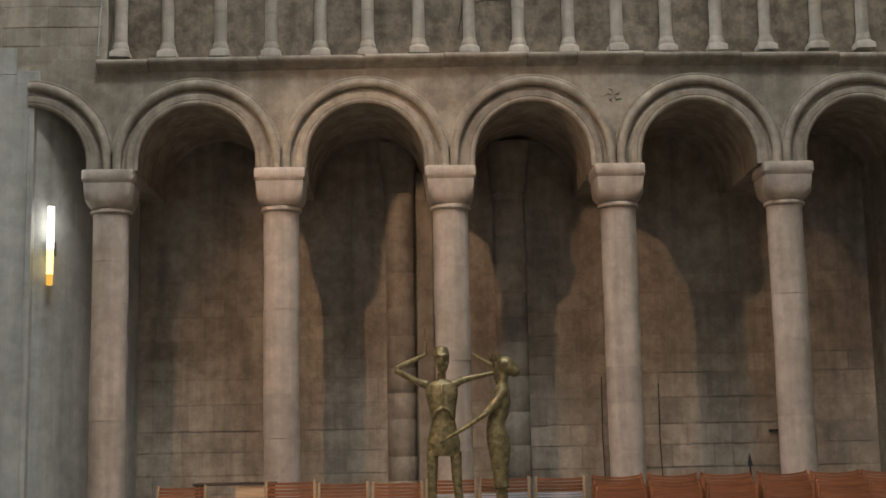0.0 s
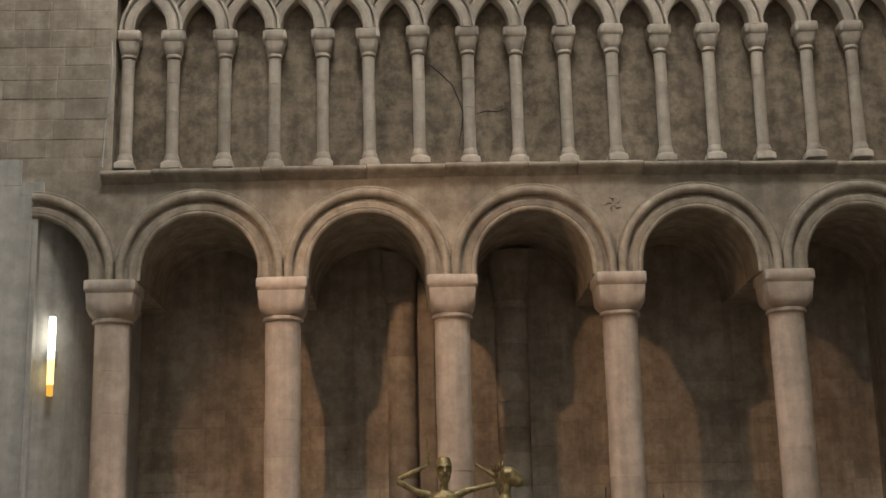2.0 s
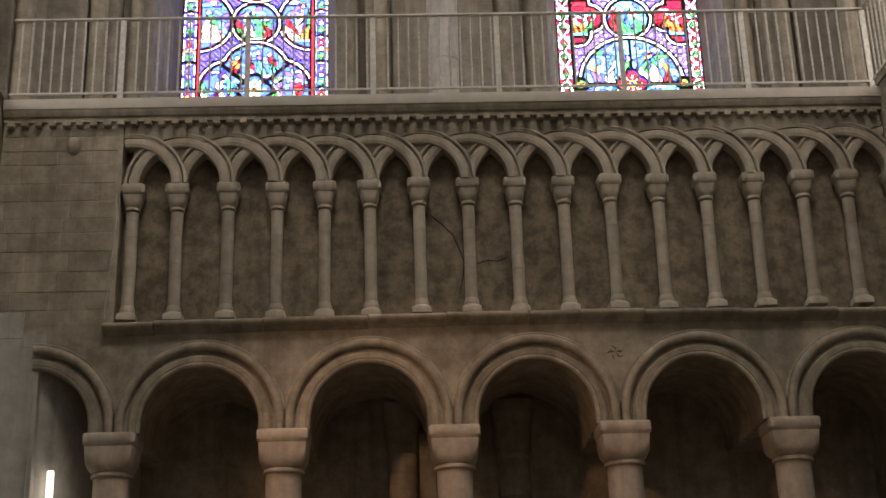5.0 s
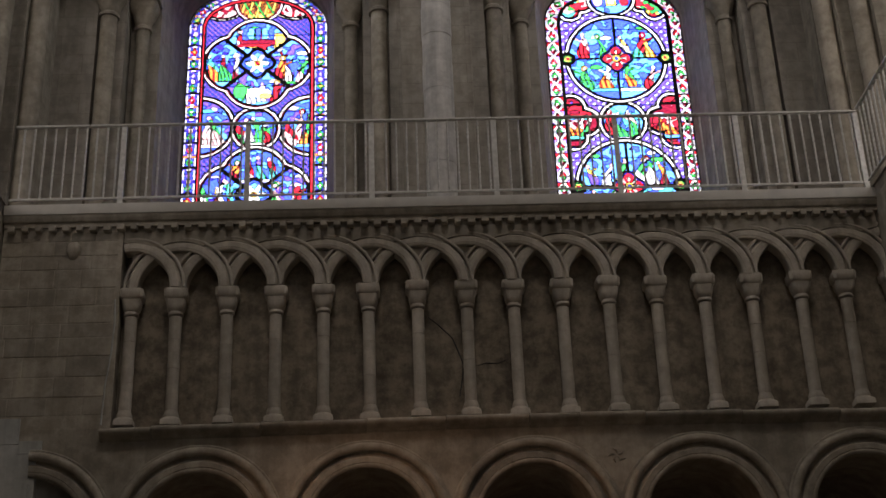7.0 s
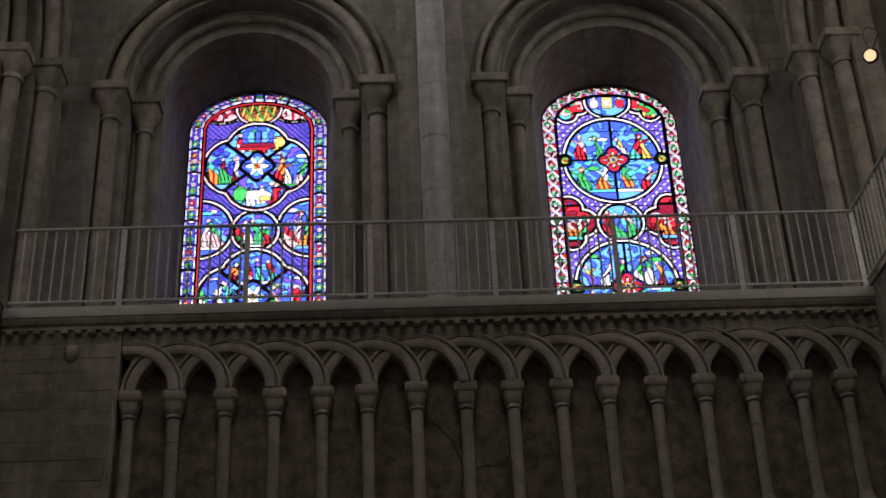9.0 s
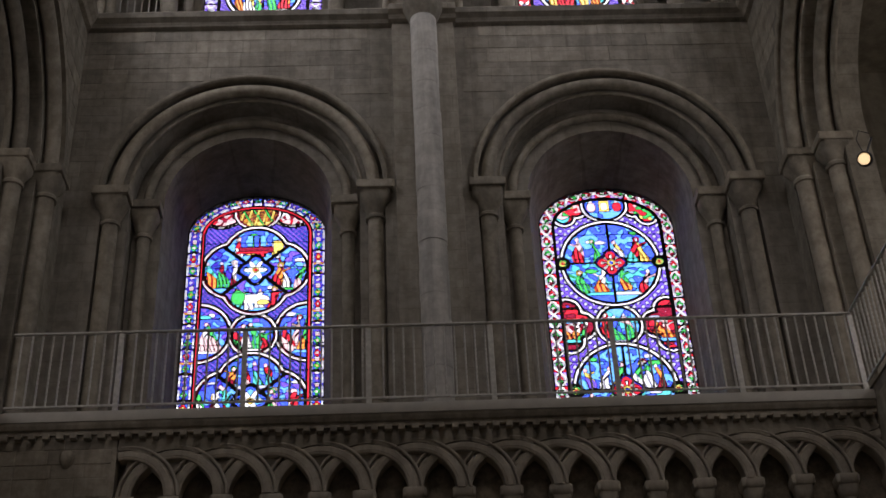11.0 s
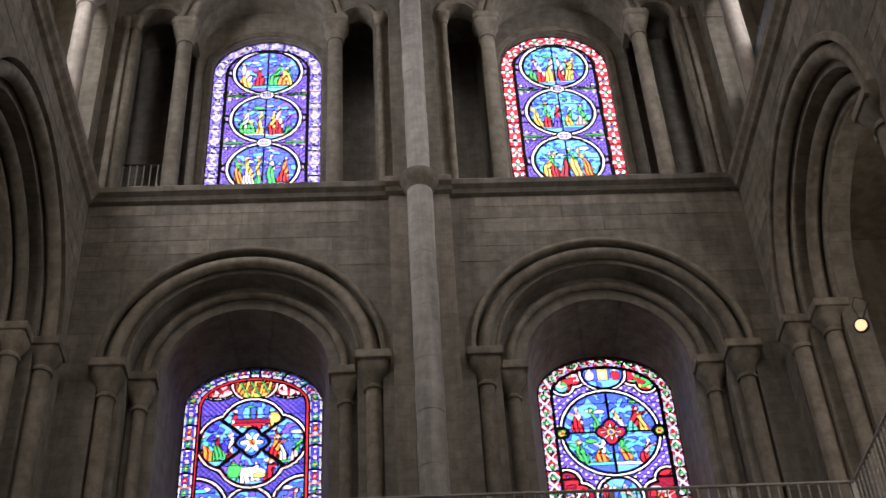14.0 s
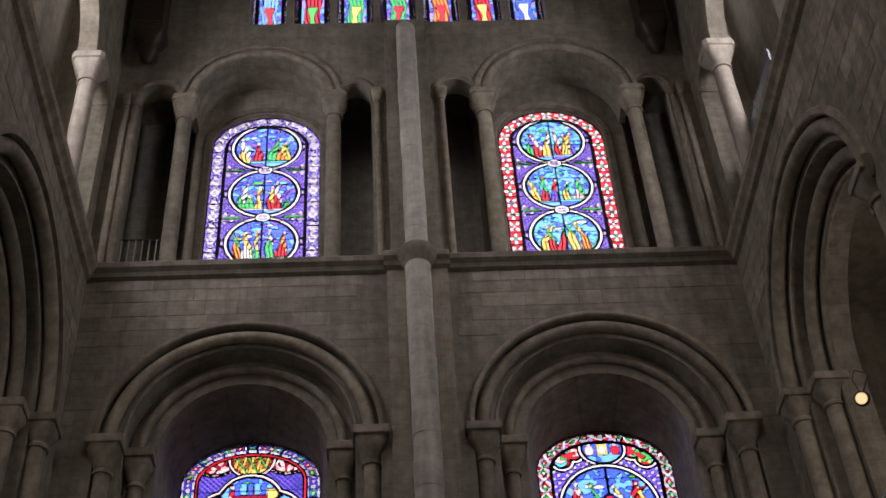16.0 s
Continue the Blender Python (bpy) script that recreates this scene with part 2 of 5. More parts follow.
UNIT = bpy.data.meshes.new("stone")
_b = box(bmesh.new(), -0.5, 0.5, -0.5, 0.5, -0.5, 0.5)
bmesh.ops.bevel(_b, geom=_b.edges[:], offset=0.03, segments=1, affect="EDGES")
_b.to_mesh(UNIT)
_b.free()
UNITS = {}


def ashlar(parent, material, u0, u1, v0, v1, face, put=end_wall, out=-1, course=0.31, keep=lambda a, b, c, d: True, seed=1, lo=0.35, hi=0.85, proud=0.006, limit=300, wild=0.15, gap=0.009):
    """Single dressed stones in courses, a little proud of the wall that carries them."""
    key = material.name
    if key not in UNITS:
        UNITS[key] = UNIT.copy()
        UNITS[key].materials.append(material)
    rng = random.Random(seed)
    v, count = v0, 0
    while v < v1 - 0.08:
        h = min(course * rng.uniform(1 - wild, 1 + wild), v1 - v)
        if v1 - v - h < 0.1:
            h = v1 - v
        u = u0 - rng.uniform(0, 0.3)
        while u < u1 - 0.02:
            ln = rng.uniform(lo, hi)
            a, b = max(u, u0), min(u + ln, u1)
            if u1 - b < 0.15:
                b = u1
            u = b if b == u1 else u + ln
            if b - a < 0.1 or not keep(a, b, v, v + h) or count >= limit:
                continue
            p = proud + rng.uniform(-0.003, 0.004) * (1 + 4 * max(0, wild - 0.15))
            ob = new("stone", UNITS[key])
            ob.parent = parent
            d = 0.06
            c = face + out * (p - d / 2)
            ob.location = put((a + b) / 2, v + h / 2, c)
            s = put(b - a - gap, h - gap, d)
            ob.scale = s
            count += 1
        v += h
    return count

# ---- setting: floor, roof, enclosing walls ----
setting(solid("floor", -9.5, 10.5, -10.6, 18.0, -0.3, 0.0, PAVING), "worn stone paving of the church floor", "floor")
bm = holed(bmesh.new(), [(-9.5, -10.6), (10.5, -10.6), (10.5, 16.05), (-9.5, 16.05)], [[(-2.9, -3.5), (4.0, -3.5), (4.0, 3.5), (-2.9, 3.5)]], 25.4, 25.7, lambda u, v, w: (u, v, w))
setting(part("ceiling", bm, OAK), "dark oak boarded ceiling with an opening added for the lantern fill", "ceiling")
# unseen drum, added to keep the lantern lamp off the upper end wall
for nm, a, b, c, d in (("wall_lantern_north", -3.2, 4.3, -3.8, -3.5), ("wall_lantern_south", -3.2, 4.3, 3.5, 3.8), ("wall_lantern_east", -3.2, -2.9, -3.5, 3.5), ("wall_lantern_west", 4.0, 4.3, -3.5, 3.5)):
    setting(solid(nm, a, b, c, d, 25.7, 29.2, PLASTER), "plain drum wall added to cut the lantern fill off the high wall", "wall")

# unseen wall, its three openings added to hold the fill lamps
bm = bmesh.new()
holed(bm, [(-9.5, 0), (10.5, 0), (10.5, 25.4), (-9.5, 25.4)],
      [arch_outline(x, 1.35, 12.0, 20.1) for x in (-3.6, 0.55, 4.7)], -10.5, -10.0)
setting(part("wall_north", bm, ASHLAR), "plain stone wall added behind the camera, with three fill-light openings", "wall")

def strip(bm, pts, top, w0, w1, put=end_wall):
    """A slab between a varying lower edge and a level top."""
    return loft(bm, [[put(x, z, w0), put(x, z, w1), put(x, top, w1), put(x, top, w0)] for x, z in pts])


SIDE_Y, SIDE_Z, SIDE_R = 12.85, 12.40, 2.37      # the side gallery's arch
for face, s, name in ((LEFT, -1, "wall_east"), (RIGHT, 1, "wall_west")):
    low = face + s * 0.02
    bm = box(bmesh.new(), *sorted((low, low + s * 0.9)), -10.0, 17.6, 0.0, 8.1)
    setting(part(name + "_lower", bm, ASHLAR_SIDE), "plain ashlar side wall below the gallery", "wall")
    solid_floor = solid(name + "_gallery_floor", *sorted((low, face + s * 4.0)), -10.0, 17.6, 8.1, 8.24, PAVING)
    setting(solid_floor, "stone floor of the side gallery", "floor")
    # the arched opening is added to hold the gallery's fill lamp
    bm = holed(bmesh.new(), [(-10.0, 8.24), (18.0, 8.24), (18.0, 25.4), (-10.0, 25.4)], [arch_outline(8.9, 1.1, 9.6, 12.6)], face + s * 3.6, face + s * 4.0, side_wall)
    setting(part(name + "_outer", bm, PLASTER), "plastered outer wall of the side gallery", "wall")
    bm = box(bmesh.new(), *sorted((face + s * 0.8, face + s * 3.6)), -10.0, 18.0, 15.2, 15.5)
    setting(part(name + "_vault", bm, PLASTER), "plastered ceiling over the side gallery", "ceiling")
    bm = box(bmesh.new(), *sorted((face + s * 0.62, face + s * 3.6)), WALL + 1.0, WALL + 1.4, 8.24, 15.2)
    setting(part(name + "_gallery_end", bm, PLASTER), "plastered end wall of the side gallery", "wall")
    bm = box(bmesh.new(), *sorted((face + s * 0.42, face + s * 1.56)), WALL + 1.0, WALL + 1.4, 15.5, 25.4)
    setting(part(name + "_passage_end", bm, PLASTER), "plastered end of the clerestory passage", "wall")
    wall = new(name)
    setting(wall, "stone side wall with a tall gallery arch of three orders", "wall")
    span = [(-10.0, 8.24), (WALL + 0.2, 8.24), (WALL + 0.2, 15.5), (-10.0, 15.5)]
    for d0, d1, r in ((0.0, 0.2, 2.34), (0.2, 0.56, 1.98), (0.56, 0.92, 1.62)):
        bm = holed(bmesh.new(), span, [arch_outline(SIDE_Y, r, 8.25, SIDE_Z)], face + s * d0, face + s * d1, side_wall)
        part("arch_order", bm, ASHLAR_SIDE, wall)
    for r, d, q in ((2.18, 0.09, 0.11), (1.82, 0.45, 0.105), (1.65, 0.58, 0.05)):
        bm = moulding(bmesh.new(), arch_path(SIDE_Y, SIDE_Z, r, SIDE_Z - 0.08), roll(q), face + s * d, side_wall)
        part("roll_moulding", bm, STONE, wall, smooth=True)
    bm = moulding(bmesh.new(), arch_path(SIDE_Y, SIDE_Z, 2.38, SIDE_Z - 0.05), band(-0.06, 0.06, -0.05, 0.05), face, side_wall)
    part("hood_mould", bm, STONE, wall, smooth=True)
    for sy in (-1, 1):
        for r, d, q in ((2.18, 0.09, 0.13), (1.82, 0.45, 0.125)):
            cy, cx = SIDE_Y + sy * r, face + s * d
            bm = turned(bmesh.new(), cx, cy, [(q, 8.45, 2), (q, 11.86, 2)], 20)
            part("shaft", bm, STONE, wall, smooth=True)
            bm = turned(bmesh.new(), cx, cy, [(q + 0.03, 11.84, 2), (q + 0.035, 11.88, 2), (q + 0.01, 11.92, 2), (q + 0.05, 12.03, 3), (q + 0.09, 12.13, 6), (q + 0.09, 12.2, 10)], 24)
            part("capital", bm, STONE, wall, smooth=True)
            bm = box(bmesh.new(), cx - q - 0.12, cx + q + 0.12, cy - q - 0.12, cy + q + 0.12, 12.2, 12.33, 0.02)
            part("abacus", bm, STONE, wall)
            bm = turned(bmesh.new(), cx, cy, [(q + 0.1, 8.24, 10), (q + 0.1, 8.36, 10), (q + 0.04, 8.4, 2), (q + 0.05, 8.44, 2), (q, 8.48, 2)], 20)
            part("base", bm, STONE, wall, smooth=True)
    for sy in (-1, 1):
        bm = turned(bmesh.new(), face - s * 0.02, SIDE_Y + sy * 2.39, [(0.02, 12.08, 3), (0.07, 12.16, 4), (0.10, 12.28, 5), (0.11, 12.36, 6)], 14)
        part("label_stop", bm, STONE, wall, smooth=True)
    # string course
    prof = [(15.47, 0.0), (15.50, 0.07), (15.56, 0.10), (15.62, 0.17), (15.70, 0.19), (15.745, 0.16), (15.745, -0.3), (15.47, -0.3)]
    bm = loft(bmesh.new(), [[(face - s * o, y, z) for z, o in prof] for y in (-10.0, 4.0, 12.0, WALL)])
    part("string_course", bm, STONE, wall)
    # clerestory arcade of the side wall
    w0, w1 = face + s * 0.08, face + s * 0.40
    arc, prev = bmesh.new(), -10.0
    for c, h in ((10.78, 0.31), (SIDE_Y, 1.22), (14.92, 0.31)):
        strip(arc, [(prev, 19.38), (c - h, 19.38)], 25.4, w0, w1, side_wall)
        strip(arc, [(c - h * math.cos(math.pi * k / 32), 19.38 + h * math.sin(math.pi * k / 32)) for k in range(33)], 25.4, w0, w1, side_wall)
        prev = c + h
    strip(arc, [(prev, 19.38), (WALL + 0.06, 19.38)], 25.4, w0, w1, side_wall)
    part("clerestory_arcade", arc, ASHLAR_SIDE, wall)
    for a, b in ((-10.0, 10.45), (15.25, WALL + 0.06)):
        part("clerestory_pier", strip(bmesh.new(), [(a, 15.5), (b, 15.5)], 19.379, w0, w1, side_wall), ASHLAR_SIDE, wall)
    part("passage_floor", box(bmesh.new(), *sorted((face + s * 0.3, face + s * 1.6)), -10.0, 17.0, 15.5, 15.72), ASHLAR_SIDE, wall)
    for cy in (SIDE_Y + 1.46, SIDE_Y - 1.46):
        cx = face + s * 0.2
        bm = turned(bmesh.new(), cx, cy, [(0.15, 15.72, 2), (0.145, 18.82, 2)], 20)
        part("shaft", bm, COLUMN, wall, smooth=True)
        bm = turned(bmesh.new(), cx, cy, [(0.175, 18.80, 2), (0.18, 18.85, 2), (0.15, 18.89, 2), (0.18, 19.02, 3), (0.24, 19.16, 7), (0.25, 19.22, 14), (0.28, 19.24, 14), (0.28, 19.38, 14)], 24)
        part("capital", bm, COLUMN, wall, smooth=True)
    for r, cy, cz in ((1.32, SIDE_Y, 19.40), (0.36, 14.93, 19.45)):
        bm = moulding(bmesh.new(), arch_path(cy, cz, r), roll(0.08), face + s * 0.14, side_wall)
        part("roll_moulding", bm, STONE, wall, smooth=True)
    bm = holed(bmesh.new(), [(-10.0, 15.5), (18.0, 15.5), (18.0, 25.4), (-10.0, 25.4)], [arch_outline(11.7, 1.0, 17.3, 19.9)], face + s * 1.56, face + s * 1.96, side_wall)
    part("passage_wall", bm, PLASTER, wall)
    keep = lambda a, b, c, d: min(math.hypot(u - SIDE_Y, v - SIDE_Z) for u in (a, b) for v in (c, d)) > 2.5 or c < SIDE_Z and (b < SIDE_Y - 2.55)
    ashlar(wall, STONE, 7.5, WALL, 12.4, 15.45, face, side_wall, -s, 0.30, lambda a, b, c, d: all(math.hypot(u - SIDE_Y, max(v - SIDE_Z, 0)) > 2.46 for u in (a, b) for v in (c, d)) and not (a < SIDE_Y < b and c < SIDE_Z + 2.46), 11, limit=120)

# ---- the arcaded screen that carries the gallery ----
PITCH = 1.852
COLS = [-3.18 + PITCH * i for i in range(5)]
SPRING, HALF, FOOT = 4.28, 0.66, 4.19


def arcade_slab(name, top, w0, w1, half, material, parent):
    first = COLS[0] - PITCH / 2
    part(name, strip(bmesh.new(), [(LEFT, SPRING + half), (first, SPRING + half)], top, w0, w1), material, parent)
    for i, cx in enumerate([first] + [c + PITCH / 2 for c in COLS]):
        a0 = 90 if i == 0 else 180
        pts = []
        for k in range(41):
            a = radians(a0 * (1 - k / 40))
            pts.append((cx + half * math.cos(a), SPRING + half * math.sin(a)))
        bm = strip(bmesh.new(), pts, top, w0, w1)
        strip(bm, [(cx + half, FOOT), (min(cx + PITCH - half, 5.80), FOOT)], top, w0, w1)
        part(name, bm, material, parent)


screen = new("wall_screen")
setting(screen, "stone screen wall of round arches with a blind arcade above", "wall")
arcade_slab("bay_wall", 5.46, FACE, FACE + 0.62, HALF, STONE, screen)
arcade_slab("bay_vault", 5.40, FACE + 0.62, BACK, HALF + 0.02, PATCHED, screen)

CENTRES = [c + PITCH / 2 for c in COLS]
rng = random.Random(5)
for cx, a0, a1 in [(COLS[0] - PITCH / 2, 0, 90)] + [(c, 0, 180) for c in CENTRES]:
    jig = rng.uniform(-0.012, 0.012)
    for nm, r, prof in (("arch_ring", 0.66, band(0.0, 0.135, -0.045, 0.1, 0.04)), ("soffit_roll", 0.665, roll(0.035, 0.01, -0.01)), ("hood_mould", 0.872, roll(0.052, 0.0, -0.035)), ("fillet", 0.93, band(-0.02, 0.022, -0.04, 0.05, 0.012))):
        bm = moulding(bmesh.new(), arch_path(cx, SPRING + jig, r, FOOT + 0.003, a0, a1, 40), prof, FACE)
        part(nm, bm, STONE, screen, smooth=True)

# string course below the blind arcade, in uneven lengths
x, k = -3.36, 0
while x < 5.78:
    ln = rng.uniform(0.55, 1.25)
    x1 = min(x + ln, 5.79)
    dz = 0.045 * math.sin(math.pi * (x + ln / 2 + 3.4) / 9.2) - 0.04 + rng.uniform(-0.006, 0.006)
    prof = [(5.335, 0.0), (5.35, 0.03), (5.37, 0.05), (5.385, 0.085), (5.405, 0.115), (5.43, 0.13), (5.457, 0.125), (5.475, 0.10), (5.478, -0.24), (5.335, -0.24)]
    bm = loft(bmesh.new(), [[(xx, FACE - o, z + dz) for z, o in prof] for xx in (x + 0.003, x1 - 0.003)])
    bmesh.ops.bevel(bm, geom=[e for e in bm.edges], offset=0.008, segments=1, affect="EDGES")
    part("string_stone", bm, STONE, screen)
    x = x1

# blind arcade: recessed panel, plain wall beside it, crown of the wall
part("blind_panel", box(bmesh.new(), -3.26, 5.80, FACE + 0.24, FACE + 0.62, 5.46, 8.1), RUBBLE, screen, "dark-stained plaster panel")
part("plain_wall", box(bmesh.new(), LEFT, -3.26, FACE, FACE + 0.62, 5.46, 8.1), STONE, screen)
ashlar(screen, STONE, LEFT, -3.31, 5.62, 7.88, FACE, end_wall, -1, 0.215, seed=17, lo=0.22, hi=0.5, limit=90, proud=0.004, wild=0.2)
STEP, X0, IMPOST = 0.5625, -3.155, 7.15
scallop = []
u = -3.25
while u < 5.80:
    near = min(abs(u - (X0 + STEP * j)) for j in range(-1, 19))
    scallop.append((u, IMPOST + math.sqrt(0.59 ** 2 - near ** 2)))
    u += 0.0308
part("crown_wall", strip(bmesh.new(), scallop, 7.97, FACE + 0.015, FACE + 0.25), STONE, screen)
web, u = [], X0
while u < 5.80:
    near = abs((u - X0 + STEP / 2) % STEP - STEP / 2)
    web.append((u, IMPOST + math.sqrt(max(0.0, STEP ** 2 - (STEP - near) ** 2))))
    u += STEP / 24
part("spandrel_wall", strip(bmesh.new(), web, 7.72, FACE + 0.10, FACE + 0.235), PALESTONE, screen)

for j in range(-1, 17):
    cx = X0 + STEP * (j + 1)
    a0, a1 = (0, 180)
    if j < 0:
        a0, a1 = 0, 100
    d = rng.uniform(-0.003, 0.003)
    arch = thing("interlaced_arch", cx, FACE, IMPOST, "round moulded stone arch crossing its neighbours", "arch", "interlaced arches of the blind arcade")
    for nm, prof in (("arch_band", band(-0.088, 0.040, 0.012, 0.20, 0.035)), ("roll_moulding", roll(0.024, -0.066, 0.04, 8)), ("edge_moulding", band(0.052, 0.090, 0.015, 0.18, 0.012))):
        # each arch passes over its neighbour on one side and under it on the other
        path = arch_path(0, 0, STEP, None, a0, a1, 30)
        bm = loft(bmesh.new(), [[(x + p * nx, d + e - 0.030 * nx, z + p * nz) for p, e in prof] for x, z, nx, nz in path])
        part(nm, bm, PALESTONE, arch, smooth=True)

# cornice: band, dentils, moulding
cornice = thing("cornice", 0.5, FACE, 7.9, "weathered stone cornice with small square dentils", "cornice")
cornice.location = (0, 0, -0.03)
part("cornice_band", box(bmesh.new(), LEFT, 5.80, FACE - 0.03, FACE + 0.3, 7.965, 8.02, 0.006), STONE, cornice)
prof = [(8.015, 0.03), (8.03, 0.06), (8.07, 0.08), (8.105, 0.09), (8.105, -0.3), (8.015, -0.3)]
part("cornice_moulding", loft(bmesh.new(), [[(xx, FACE - o, z) for z, o in prof] for xx in (LEFT, -1.5, 2.0, 5.80)]), STONE, cornice)
x = LEFT + 0.06
while x < 5.75:
    w = rng.uniform(0.075, 0.092)
    part("dentil", box(bmesh.new(), x, x + w, FACE - 0.085, FACE + 0.02, 7.90 + rng.uniform(-0.006, 0.006), 7.967, 0.008), STONE, cornice)
    x += 0.16

setting(solid("gallery_floor", LEFT, 5.80, FACE - 0.05, WALL + 0.3, 8.12, DECK, DECKWOOD), "pale painted floor edge of the gallery walk", "floor")
setting(solid("gallery_fascia", LEFT, 5.80, FACE - 0.10, FACE - 0.051, 8.078, DECK - 0.02, DECKWOOD, bevel=0.008), "pale painted fascia board along the gallery edge", "trim")

# ---- columns of the arcade ----
def arcade_column(x, lean, seed):
    r = random.Random(seed)
    ob = thing("arcade_column", x * 1.012, FACE + 0.18, 0.035, "tall round limestone column with a plain cushion capital", "column", "columns of the arcade")
    part("base", turned(bmesh.new(), 0, 0, [(0.33, 0.0, 14), (0.33, 0.22, 14), (0.27, 0.26, 2), (0.28, 0.32, 2), (0.23, 0.36, 2), (0.24, 0.41, 2), (0.2, 0.44, 2)], 28), COLUMN, ob, smooth=True)
    z = 0.44
    while z < 3.70:
        h = r.uniform(0.34, 0.62)
        z1 = 3.70 if 3.70 - z - h < 0.3 else z + h
        dx, dy = r.uniform(-0.004, 0.004), r.uniform(-0.004, 0.004)
        q = 0.197 + r.uniform(-0.003, 0.003)
        prof = [(q - 0.002, z + 0.0005, 2), (q, z + 0.003, 2), (q, z1 - 0.003, 2), (q - 0.002, z1 - 0.0005, 2)]
        part("drum", turned(bmesh.new(), dx, dy, prof, 32), COLUMN, ob, smooth=True)
        z = z1
    prof = [(0.215, 3.70, 2), (0.228, 3.715, 2), (0.222, 3.745, 2), (0.205, 3.755, 2), (0.236, 3.785, 3.5), (0.258, 3.84, 7), (0.266, 3.93, 11), (0.270, 4.02, 14)]
    cap = part("capital", turned(bmesh.new(), 0, 0, prof, 36), COLUMN, ob, smooth=True)
    prof = [(0.258, 4.02, 14), (0.288, 4.06, 14), (0.288, 4.15, 14), (0.278, 4.165, 14)]
    part("abacus", turned(bmesh.new(), 0, 0, prof, 36), COLUMN, cap, smooth=True)
    return ob


for i, c in enumerate(COLS):
    arcade_column(c, 0, 20 + i)

# ---- small columns of the blind arcade ----
def colonnette(seed):
    ob = thing("colonnette", 0, 0, 0, "slender stone colonnette with a block capital", "column", "colonnettes of the blind arcade")
    r = random.Random(seed)
    part("base", turned(bmesh.new(), 0, 0, [(0.115, 5.475, 14), (0.112, 5.535, 14), (0.106, 5.548, 6), (0.088, 5.575, 2), (0.092, 5.60, 2), (0.085, 5.62, 2), (0.072, 5.66, 2)], 20), PALESTONE, ob, smooth=True)
    cuts = [5.66, 5.66 + r.uniform(0.3, 0.5), 5.66 + r.uniform(0.65, 0.85), 6.79]
    for a, b in zip(cuts, cuts[1:]):
        q = 0.072 + r.uniform(-0.0015, 0.0015)
        part("shaft", turned(bmesh.new(), 0, 0, [(q - 0.004, a + 0.001, 2), (q, a + 0.003, 2), (q, b - 0.003, 2), (q - 0.004, b - 0.001, 2)], 18), PALESTONE, ob, smooth=True)
    cap = part("capital", turned(bmesh.new(), 0, 0, [(0.08, 6.80, 2), (0.09, 6.81, 2), (0.086, 6.835, 2), (0.078, 6.845, 2.4), (0.094, 6.87, 4), (0.104, 6.92, 9), (0.112, 7.0, 14)], 24), PALESTONE, ob, smooth=True)
    part("abacus", turned(bmesh.new(), 0, 0, [(0.116, 6.995, 16), (0.134, 7.02, 16), (0.136, 7.10, 16), (0.13, 7.118, 16)], 24), PALESTONE, cap, smooth=True)
    return ob


kinds = [colonnette(s) for s in (1, 2, 3)]
for j in range(17):
    at = pose(X0 + STEP * j, FACE + 0.11, 0.03 + 0.012 * (1 if j > 5 else -1) + rng.uniform(-0.008, 0.008), rng.uniform(-0.2, 0.2), rng.uniform(-0.25, 0.25), rng.uniform(-4, 4))
    if j < 3:
        kinds[j].matrix_world = at
    else:
        copy_thing(kinds[j % 3], at)

# ---- wall behind the arcade ----
setting(solid("wall_arcade_back", LEFT, 5.80, BACK, BACK + 0.5, 0.0, 8.1, PATCHED), "old ashlar wall behind the arcade, patched and stained", "wall")
back = bpy.data.objects["wall_arcade_back"]
ashlar(back, PATCHED, -3.4, 5.79, 0.62, 4.9, BACK, end_wall, -1, 0.26, seed=4, lo=0.22, hi=0.62, proud=0.008, limit=300, wild=0.28, gap=0.015, keep=lambda a, b, c, d: c < 1.9 or (c < 3.2 and int(abs(a) * 37 + c * 53) % 3 > 0))
def respond(x0, x1, top):
    ob = thing("wall_respond", (x0 + x1) / 2, BACK - 0.01, 0, "half-round stone respond against the arcade's back wall", "pilaster", "responds behind the arcade")
    r = (x1 - x0) / 2
    z, q = 0.0, random.Random(int(x0 * 100))
    while z < top - 0.05:
        z1 = min(top, z + q.uniform(0.28, 0.45))
        bm = turned(bmesh.new(), 0, 0, [(r - 0.006, z, 2), (r, z + 0.008, 2), (r, z1 - 0.008, 2), (r - 0.006, z1, 2)], 28)
        part("drum", bm, STONE, ob, smooth=True)
        z = z1
    part("capital", turned(bmesh.new(), 0, 0, [(r + 0.01, top, 2), (r + 0.02, top + 0.05, 2), (r + 0.03, top + 0.25, 3), (r + 0.06, top + 0.5, 5), (r + 0.06, top + 0.62, 8)], 28), STONE, ob, smooth=True)
    return ob


respond(-0.22, 0.14, 4.25)
respond(1.12, 1.52, 4.25)
solid_p = thing("wall_pilaster", 0.24, BACK, 0, "flat stone pilaster against the arcade's back wall", "pilaster")
part("pilaster_face", box(bmesh.new(), -0.08, 0.12, -0.14, 0.0, 0.0, 4.5, 0.01), STONE, solid_p)
for c in COLS[1:]:
    ob = thing("vault_corbel", c, BACK, 4.2, "tapering stone corbel under the arcade vault", "corbel", "corbels of the arcade vault")
    part("corbel_body", turned(bmesh.new(), -0.12, -0.02, [(0.02, 0.0, 3), (0.09, 0.3, 3), (0.16, 0.62, 5), (0.17, 0.75, 8)], 20), STONE, ob, smooth=True)

